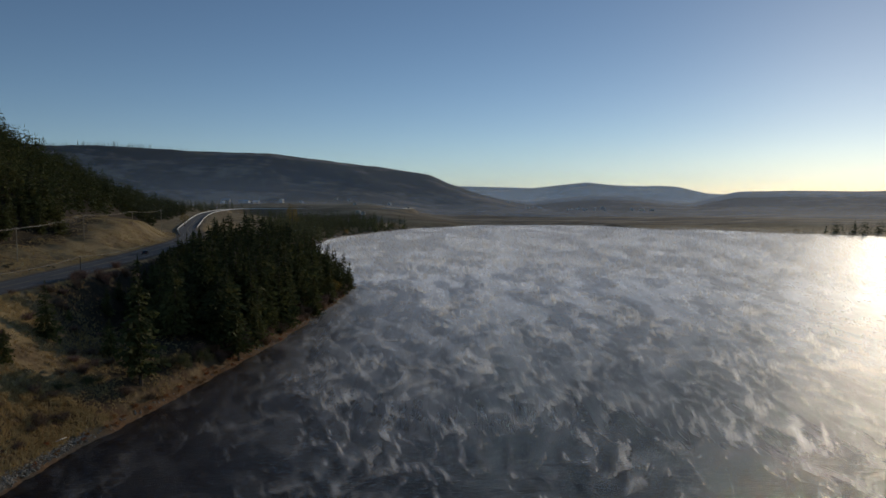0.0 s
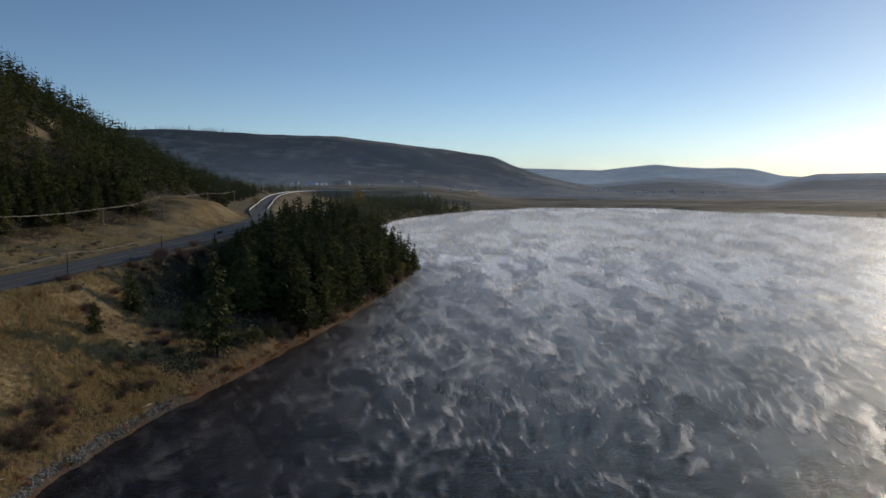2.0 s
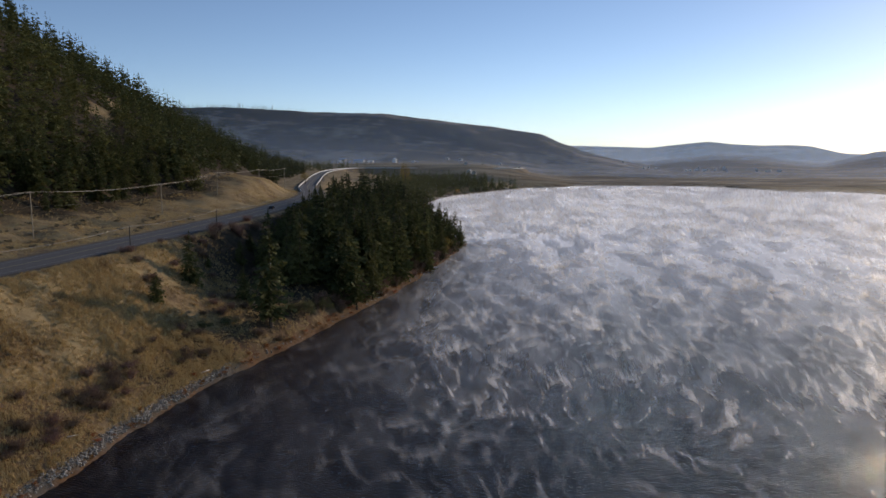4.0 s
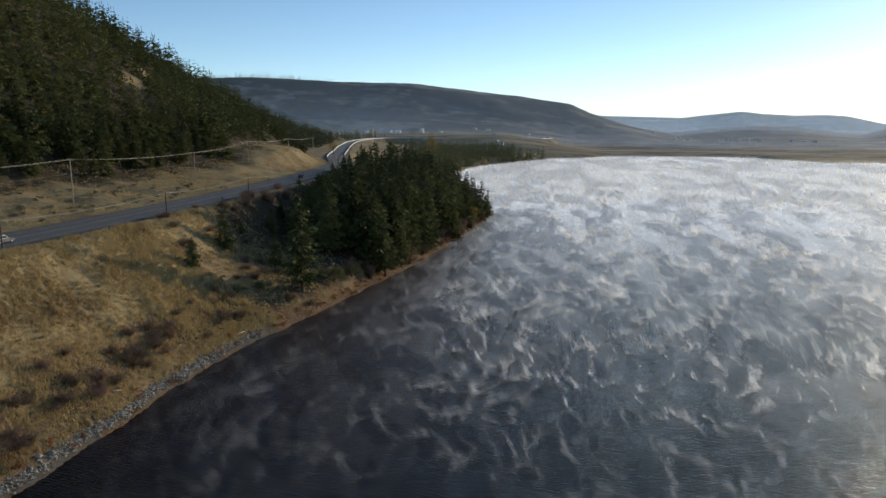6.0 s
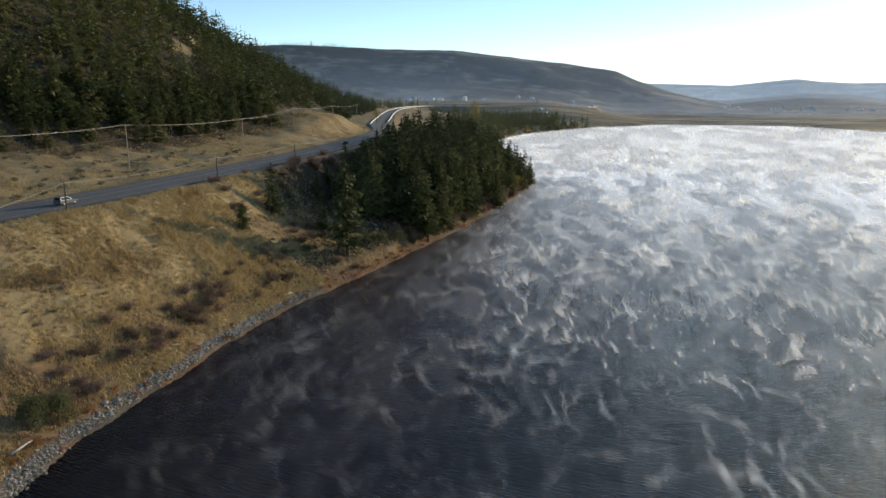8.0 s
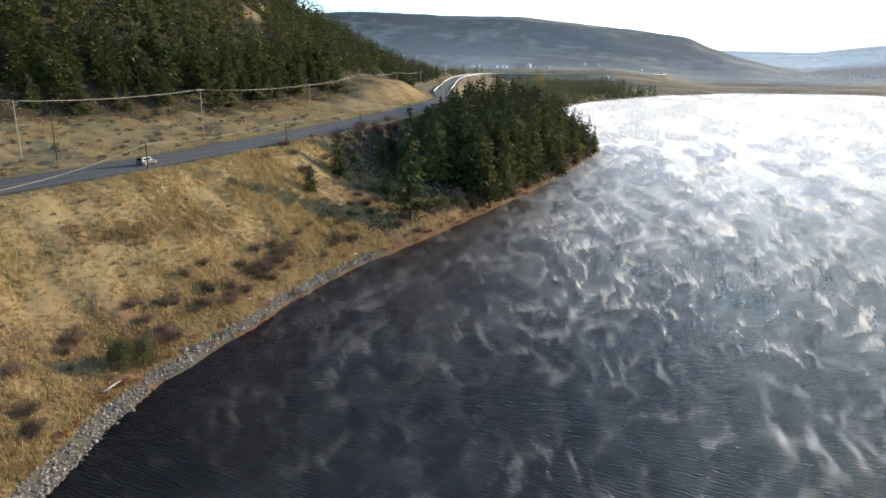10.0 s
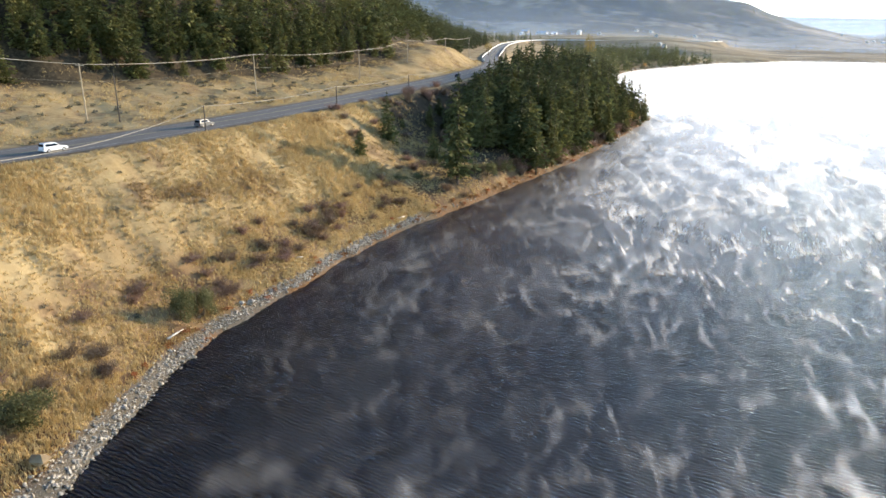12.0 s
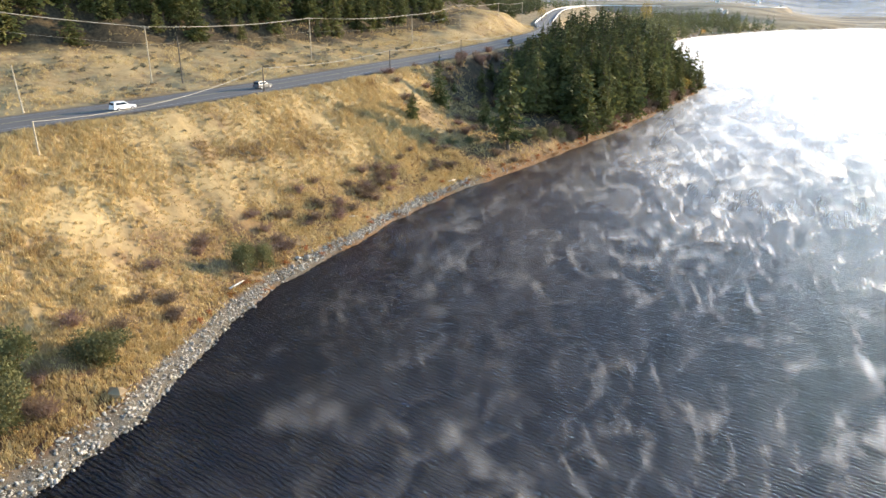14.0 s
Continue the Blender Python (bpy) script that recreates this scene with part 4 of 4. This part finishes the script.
def car(m, paint, label, tall):
    top = empty("car", m, label, "car", "cars")
    roof = 1.70 if tall else 1.46
    back = [(-2.3, 0.95), (-2.2, roof - 0.25), (-1.9, roof)] if tall else [(-2.3, 0.92), (-1.6, 1.0), (-1.0, roof)]
    lower = [(-2.32, 0.32), (-2.36, 0.6)] + back[:1] + [(0.95, 1.0), (2.05, 0.86), (2.3, 0.62), (2.28, 0.30)]
    part("body", prism(lower, 0.92, 0.0), paint, top)
    cabin = [(back[0][0] + 0.08, 0.96)] + back[1:] + [(0.1, roof), (0.95, 1.0)]
    part("cabin", prism(cabin, 0.90, 0.28), paint, top)
    glass = [(back[0][0] + 0.35, 1.06), (back[2][0] + 0.05, roof - 0.12), (0.05, roof - 0.12), (0.72, 1.06)]
    part("side_glass", prism(glass, 0.925, 0.28), M_GLASS_DARK, top)
    bm = bmesh.new()
    w = [bm.verts.new(q) for q in ((0.99, -0.78, 1.03), (0.99, 0.78, 1.03), (0.17, 0.66, roof - 0.05), (0.17, -0.66, roof - 0.05), (1.03, -0.78, 1.05), (1.03, 0.78, 1.05), (0.21, 0.66, roof - 0.02), (0.21, -0.66, roof - 0.02))]
    for q in ((0, 1, 2, 3), (4, 5, 6, 7), (0, 1, 5, 4), (2, 3, 7, 6), (1, 2, 6, 5), (3, 0, 4, 7)):
        bm.faces.new([w[i] for i in q])
    bmesh.ops.recalc_face_normals(bm, faces=bm.faces[:])
    part("windscreen", bm, M_GLASS_DARK, top)
    part("rear_window", box_bm(0.06, 1.35, 0.42, (back[1][0] - 0.02 if tall else -1.35, 0, roof - 0.34), 0.01), M_GLASS_DARK, top)
    for x in (-1.42, 1.42):
        for s in (-1, 1):
            v, f = tube([(x, s * 0.95, 0.34), (x, s * 0.72, 0.34)], 0.34, 16)
            wheel = mesh_object("wheel", v, f, M_TYRE, top)
            v, f = tube([(x, s * 0.965, 0.34), (x, s * 0.9, 0.34)], 0.21, 12)
            mesh_object("rim", v, f, M_RIM, wheel)
    for s in (-1, 1):
        part("tail_lamp", box_bm(0.06, 0.24, 0.16, (-2.34, s * 0.72, 0.82), 0.02), M_LAMP_RED, top, "red tail lamp")
        part("headlight", box_bm(0.10, 0.34, 0.14, (2.22, s * 0.66, 0.70), 0.02), M_LAMP_CLEAR, top, "clear headlight")
    return top


M_CAR_WHITE = simple("white_car_paint", (0.78, 0.78, 0.77), (0.84, 0.84, 0.83), 1, 0.25)
M_CAR_SILVER = simple("silver_car_paint", (0.10, 0.102, 0.105), (0.15, 0.152, 0.155), 1, 0.35)
M_CAR_BLACK = simple("black_car_paint", (0.012, 0.012, 0.014), (0.03, 0.03, 0.033), 1, 0.2)
car(pose(-115.4, 92.2, 24.79, 0, 0, 84), M_CAR_WHITE, "white sport utility car driving on the highway", True)
car(pose(-113.0, 128.9, 24.80, 0, 0, 89), M_CAR_SILVER, "grey silver hatchback driving on the highway", True)
car(pose(-122.5, 303.6, 24.37, 0, 0, 101), M_CAR_BLACK, "dark car on the highway beyond the trees", False)

# ---- houses ----
M_WALL_WHITE = simple("white_siding", (0.50, 0.47, 0.42), (0.66, 0.63, 0.58), 2, 0.7)
M_WALL_TAN = simple("tan_siding", (0.32, 0.25, 0.18), (0.46, 0.38, 0.28), 2, 0.8)
M_ROOF_DARK = simple("dark_roof", (0.05, 0.05, 0.055), (0.11, 0.11, 0.12), 2, 0.8)
M_ROOF_BLUE = simple("blue_metal_roof", (0.20, 0.25, 0.30), (0.28, 0.33, 0.38), 2, 0.65)
M_ROOF_BRIGHT = simple("bright_metal_roof", (0.42, 0.41, 0.39), (0.55, 0.54, 0.52), 2, 0.6)
M_WINDOW = simple("window_glass", (0.02, 0.025, 0.03), (0.04, 0.045, 0.05), 2, 0.1)


def house(x, y, turn, w, l, h, wall_mat, roof_mat, label):
    top = empty("house", pose(x, y, ground_z(x, y) - 0.2, 0, 0, turn), label, "house", "distant houses")
    bm = bmesh.new()
    r = h + w * 0.32
    pts = [(-w / 2, 0), (w / 2, 0), (w / 2, h), (0, r - 0.15), (-w / 2, h)]
    a = [bm.verts.new((px, -l / 2, pz)) for px, pz in pts]
    b = [bm.verts.new((px, l / 2, pz)) for px, pz in pts]
    bm.faces.new(a[::-1])
    bm.faces.new(b)
    for i in range(5):
        bm.faces.new((a[i], a[(i + 1) % 5], b[(i + 1) % 5], b[i]))
    bmesh.ops.recalc_face_normals(bm, faces=bm.faces[:])
    part("wall", bm, wall_mat, top)
    bm = bmesh.new()
    for s in (-1, 1):
        q = [(0, r), (s * (w / 2 + 0.5), h - 0.3), (s * (w / 2 + 0.5), h - 0.05), (0, r + 0.25)]
        a = [bm.verts.new((px, -l / 2 - 0.5, pz)) for px, pz in q]
        b = [bm.verts.new((px, l / 2 + 0.5, pz)) for px, pz in q]
        bm.faces.new(a)
        bm.faces.new(b)
        for i in range(4):
            bm.faces.new((a[i], a[(i + 1) % 4], b[(i + 1) % 4], b[i]))
    bmesh.ops.recalc_face_normals(bm, faces=bm.faces[:])
    part("roof", bm, roof_mat, top)
    for o in (-l * 0.28, l * 0.1, l * 0.34):
        for s in (-1, 1):
            part("window", box_bm(0.12, 1.4, 1.2, (s * w / 2, o, h * 0.55)), M_WINDOW, top)
    part("door", box_bm(1.0, 0.12, 2.05, (w * 0.15, -l / 2, 1.05)), M_ROOF_DARK, top)
    part("chimney", box_bm(0.7, 0.7, 1.6, (w * 0.2, l * 0.2, r - 0.2)), M_CONCRETE, top)
    return top


h_rnd = random.Random(41)
house(-318, 1405, -8, 7, 8, 6.5, M_WALL_WHITE, M_ROOF_BRIGHT, "tall white house on the grassy terrace")
house(-398, 1430, 78, 8, 22, 3.5, M_WALL_WHITE, M_ROOF_BLUE, "long white building with a blue metal roof")
house(-436, 1440, 74, 8, 16, 3.5, M_WALL_TAN, M_ROOF_BLUE, "long shed with a blue metal roof")
house(-372, 1425, 80, 7, 10, 3, M_WALL_WHITE, M_ROOF_BRIGHT, "low shed with a bright metal roof")
house(-124, 1097, -6, 6, 7, 3.2, M_WALL_WHITE, M_ROOF_DARK, "white house above the far shore")
house(-133, 1112, -14, 6, 7, 3.0, M_WALL_WHITE, M_ROOF_BRIGHT, "white house above the far shore")
for k in range(9):
    x, y = h_rnd.uniform(-560, -60), h_rnd.uniform(1340, 1560)
    house(x, y, h_rnd.uniform(-25, 10), 6, 9, 3.0, h_rnd.choice([M_WALL_WHITE, M_WALL_TAN]), h_rnd.choice([M_ROOF_DARK, M_ROOF_BRIGHT]), "small house on the dry terrace below the hill")
for k in range(26):
    az, r = radians(h_rnd.choice([h_rnd.uniform(10.6, 12.8), h_rnd.uniform(3, 13), h_rnd.uniform(14, 17)])), h_rnd.uniform(1850, 2150)
    house(r * math.sin(az), r * math.cos(az), h_rnd.uniform(-30, 10), 6, 8, 3, M_WALL_WHITE, h_rnd.choice([M_ROOF_BRIGHT, M_ROOF_BRIGHT, M_ROOF_DARK]), "distant house of the valley town with a bright roof")

# ---- far trees ----
f_rnd = np.random.RandomState(9)


def clump(name, x, y, low_h, high_h, label, seed, whorls=6, arms=4):
    z = height(x, y)
    keep = z > 0.3
    x, y, z = x[keep], y[keep], z[keep]
    return forest(name, np.column_stack([x, y, z - 0.2, f_rnd.uniform(low_h, high_h, len(x))]), label, seed, whorls, arms)


y = f_rnd.uniform(640, 985, 620)
x = np.interp(y, SHORE_Y, SHORE_X) - f_rnd.uniform(2, 100, 620)
d, _, _ = road_gap(x, y)
keep = (d > 22) & (fbm(x, y, 50, 2, 54) > -0.12)
clump("lakeside_trees", x[keep], y[keep], 10, 20, "dark firs along the far shore behind the point", 71, 11, 6)
x, y = f_rnd.uniform(-430, -345, 200), f_rnd.uniform(860, 1240, 200)
clump("roadside_trees", x, y, 8, 17, "dark firs above the bend of the highway", 72, 10, 6)
y = f_rnd.uniform(560, 960, 260)
x = np.interp(y, TREE_Y, TREE_X) - f_rnd.uniform(-14, 60, 260)
clump("bend_trees", x, y, 9, 18, "dark firs at the foot of the hill by the bend", 76, 11, 6)
x = np.concatenate([f_rnd.uniform(379, 470, 70), f_rnd.uniform(450, 640, 190)])
y = north_y(x) + np.concatenate([f_rnd.uniform(2, 26, 70), f_rnd.uniform(4, 70, 190)])
keep = (fbm(x, y, 40, 2, 51) > -0.1) | (x > 450)
clump("spit_trees", x[keep & (x < 455)], y[keep & (x < 455)], 3, 9, "dark clumps of low trees on a flat spit", 73)
clump("spit_trees", x[x >= 455], y[x >= 455], 10, 20, "dark woods where the spit meets the shore", 77)
x, y = f_rnd.uniform(-700, 500, 260), f_rnd.uniform(1300, 1750, 260)
keep = fbm(x, y, 120, 2, 52) > 0.05
clump("terrace_trees", x[keep], y[keep], 5, 11, "scattered dark trees below the long hill", 74, 6, 4)
az, r = np.radians(f_rnd.uniform(-34, 3, 1300)), f_rnd.uniform(1600, 2280, 1300)
x, y = r * np.sin(az), r * np.cos(az)
keep = fbm(x, y, 260, 3, 53) > 0.02
clump("hill_trees", x[keep], y[keep], 6, 13, "thin woods on the long hill", 75, 4, 4)

# bare trunks of burnt trees on the crest
verts, faces = [], []
for k in range(150):
    az, r = radians(f_rnd.choice([f_rnd.uniform(-32, -19), f_rnd.uniform(-27, -22)])), f_rnd.uniform(2200, 2260)
    x, y = r * math.sin(az), r * math.cos(az)
    v, f = tube([(x, y, ground_z(x, y) - 1), (x + f_rnd.uniform(-0.6, 0.6), y, ground_z(x, y) + f_rnd.uniform(6, 17))], [0.5, 0.2], 4)
    faces += [tuple(i + len(verts) for i in q) for q in f]
    verts += v
tagged(mesh_object("burnt_trees", verts, faces, M_BARK), "bare trunks of burnt trees on the hill crest", "dead trees", kind="stuff")


# ---- dry grass ----
def make_grass_material():
    n = Nodes("dry_grass")
    p = n.place()
    f = n.math("ADD", n.math("MULTIPLY", n.add("NewGeometry").outputs["Random Per Island"], 0.45), n.math("MULTIPLY", dry_patches(n, p), 0.40))
    c = n.ramp(f, [(0.05, (0.22, 0.14, 0.07)), (0.30, (0.40, 0.275, 0.125)), (0.50, (0.55, 0.41, 0.19)), (0.85, (0.60, 0.47, 0.25))])
    n.done(c, 0.8, spec=0.2)
    tr, mx = n.add("BsdfTranslucent"), n.add("MixShader")
    n.link(c, tr.inputs["Color"])
    mx.inputs[0].default_value = 0.35
    n.link(n.bsdf.outputs[0], mx.inputs[1])
    n.link(tr.outputs[0], mx.inputs[2])
    n.link(mx.outputs[0], n.out.inputs["Surface"])
    return n.mat


M_GRASS = make_grass_material()


def tufts(name, x, y, tall, blades, label, seed):
    """Tufts of leaning grass blades."""
    r = np.random.RandomState(seed)
    z = height(x, y)
    n = len(x) * blades
    bx, by, bz = np.repeat(x, blades) + r.normal(0, 0.2, n), np.repeat(y, blades) + r.normal(0, 0.2, n), np.repeat(z, blades) - 0.06
    h = np.repeat(tall, blades) * r.uniform(0.6, 1.25, n)
    a, lean_out = r.uniform(0, 6.283, n), h * r.uniform(0.1, 0.75, n)
    w = 0.035 + 0.05 * r.uniform(0, 1, n)
    dx, dy = np.cos(a), np.sin(a)
    v = np.stack([np.column_stack([bx - dy * w, by + dx * w, bz]), np.column_stack([bx + dy * w, by - dx * w, bz]),
                  np.column_stack([bx + dx * lean_out, by + dy * lean_out, bz + h])], 1).reshape(-1, 3)
    f = np.arange(3 * n).reshape(-1, 3)
    return tagged(mesh_object(name, v, f, M_GRASS), label, "grass", kind="stuff")


g = np.random.RandomState(3)
y = g.uniform(18, 225, 42000)
sx, rx = shore_x(y), np.interp(y, road_line[:, 1][:ROAD_N], road_line[:, 0][:ROAD_N])
u = g.uniform(0.06, 1, 42000)
x = sx + (rx + ROAD_HALF + 2.2 - sx) * u
dens = fbm(x, y, 13, 4, 61) + 0.5 * fbm(x, y, 3, 2, 62) + 0.25 * smooth(0.1, 0.45, u)
keep = (dens > g.uniform(-0.45, 0.35, 42000)) & (y < 190 + 30 * g.uniform(-1, 1, 42000))
x, y, dens = x[keep], y[keep], dens[keep]
tufts("bank_grass", x, y, 0.38 + 0.45 * np.clip(dens + 0.2, 0, 1), 9, "tall golden dry grass on the lake bank", 5)
y = g.uniform(40, 470, 30000)
rx = np.interp(y, road_line[:, 1][:ROAD_N], road_line[:, 0][:ROAD_N])
x = rx - ROAD_HALF - 2.2 - g.uniform(0, 62, 30000)
dens = fbm(x, y, 11, 4, 63)
keep = (x > np.interp(y, TREE_Y, TREE_X) - 4) & (dens > g.uniform(-0.5, 0.4, 30000))
x, y, dens = x[keep], y[keep], dens[keep]
tufts("verge_grass", x, y, 0.38 + 0.42 * np.clip(dens + 0.3, 0, 1), 6, "short dry tan grass on the uphill verge", 6)
y = g.uniform(20, 165, 9000)
x = shore_x(y) - 2.6 - 13 * g.uniform(0, 1, 9000) ** 1.2 - 2.0 * smooth(70, 45, y)
keep = fbm(x, y, 5, 3, 64) > g.uniform(-0.5, 0.25, 9000)
x, y = x[keep], y[keep]
tufts("shore_grass", x, y, g.uniform(0.3, 0.85, len(x)), 7, "brown and golden tussock grass above the stones", 8)

# ---- stones of the shore ----
M_STONE = Nodes("shore_stone")
_v = M_STONE.add("TexCoord").outputs["Object"]
_c = M_STONE.ramp(M_STONE.noise(_v, 3.0, 4, 0.6), [(0.3, (0.23, 0.20, 0.16)), (0.7, (0.50, 0.45, 0.37))])
_h = M_STONE.add("HueSaturation")
M_STONE.link(_c, _h.inputs["Color"])
_r = M_STONE.math("ADD", M_STONE.add("ObjectInfo").outputs["Random"], M_STONE.add("NewGeometry").outputs["Random Per Island"])
M_STONE.link(M_STONE.math("ADD", M_STONE.math("MULTIPLY", _r, 0.42), 0.5), _h.inputs["Value"])
M_STONE.bump(M_STONE.noise(_v, 9.0, 3), 0.4, 0.05)
M_STONE = M_STONE.done(_h.outputs[0], 0.85)


def stone_shape(seed):
    rnd = random.Random(seed)
    bm = bmesh.new()
    bmesh.ops.create_icosphere(bm, subdivisions=1, radius=0.5)
    cuts = [(Vector((rnd.gauss(0, 1), rnd.gauss(0, 1), rnd.gauss(0, 1))).normalized(), rnd.uniform(0.26, 0.42)) for _ in range(7)]
    for v in bm.verts:
        for d, lim in cuts:
            over = v.co.dot(d) - lim
            if over > 0:
                v.co -= d * over
        v.co.z *= 0.75
    me = bpy.data.meshes.new("stone")
    bm.to_mesh(me)
    bm.free()
    me.materials.append(M_STONE)
    return me


stone_meshes = [stone_shape(k) for k in range(8)]


def lay_boulder(x, y, size, label, mat, squash=0.8):
    me = stone_meshes[2].copy()
    me.materials.clear()
    me.materials.append(mat)
    ob = new("boulder", me)
    ob.matrix_world = pose(x, y, ground_z(x, y) + size * 0.22, 8, 6, 40) @ Matrix.Diagonal((size, size * 0.8, size * squash, 1))
    return tagged(ob, label, "boulder")


lay_boulder(-65.6, 45.9, 2.9, "large tan boulder on the stony shore", simple("tan_rock", (0.22, 0.15, 0.08), (0.36, 0.26, 0.145), 2.0, 0.85, bump=0.4, size=0.1), 0.7)
lay_boulder(-75.2, 93.6, 1.7, "pale grey boulder at the water's edge", M_STONE)
lay_boulder(-75.6, 91.6, 1.4, "pale grey boulder at the water's edge", M_STONE)


def driftwood(a, b, radius, label):
    za, zb = ground_z(*a) + radius + 0.15, ground_z(*b) + radius + 0.15
    mid = ((a[0] + b[0]) / 2, (a[1] + b[1]) / 2 + 0.05, (za + zb) / 2 + 0.03)
    v, f = tube([(*a, za), mid, (*b, zb)], [radius, radius * 0.92, radius * 0.75], 10)
    return tagged(mesh_object("driftwood_log", v, f, M_DRIFT, smoothed=True), label, "log", "driftwood")


M_DRIFT = simple("bleached_wood", (0.55, 0.50, 0.42), (0.75, 0.70, 0.62), 3, 0.8)
driftwood((-75.4, 74.5), (-75.9, 78.2), 0.17, "bleached driftwood log lying on the stones")
driftwood((-75.5, 149.7), (-75.0, 152.5), 0.15, "bleached driftwood log on the shore")
driftwood((-78.6, 112.0), (-78.0, 113.8), 0.10, "small bleached driftwood log on the shore")

s_rnd = random.Random(77)
near_stones, rest_v, rest_f = 0, [], []
shapes = [(np.array([v.co[:] for v in m.vertices]), [tuple(p.vertices) for p in m.polygons]) for m in stone_meshes]
spots = []
for k in range(6500):
    y = s_rnd.uniform(22, 158) if k < 5900 else s_rnd.uniform(158, 390)
    sx = float(shore_x(np.array([y]))[0])
    back = float(np.interp(y, [40, 60, 80], [4.8, 3.8, 2.8]))
    x = sx + 0.3 - s_rnd.triangular(0, back, 1.3) if y < 72 + s_rnd.uniform(0, 14) else sx - 0.5 - s_rnd.triangular(0, 2.1, 0.9)
    spots.append((x, y, 0.14 + 0.56 * s_rnd.random() ** 3.4))
sz = height(np.array([q[0] for q in spots]), np.array([q[1] for q in spots]))
for (x, y, size), z in zip(spots, sz):
    turn = pose(x, y, max(z, -0.1) + size * 0.15, s_rnd.uniform(-25, 25), s_rnd.uniform(-25, 25), s_rnd.uniform(0, 360))
    m = turn @ Matrix.Diagonal((size * s_rnd.uniform(0.8, 1.4), size, size * s_rnd.uniform(0.7, 1.1), 1))
    k = s_rnd.randrange(8)
    if near_stones < 300 and y < 62 and size > 0.3:
        ob = new("stone", stone_meshes[k])
        ob.parent = ground
        ob.matrix_basis = m
        near_stones += 1
    else:
        v, f = shapes[k]
        mm = np.array(m)
        base = len(rest_v) * 12
        rest_v.append(v @ mm[:3, :3].T + mm[:3, 3])
        rest_f += [tuple(i + base for i in q) for q in f]
tagged(mesh_object("shore_stones", np.vstack(rest_v), rest_f, M_STONE), "pale grey broken stones along the shore", "stones", kind="stuff")
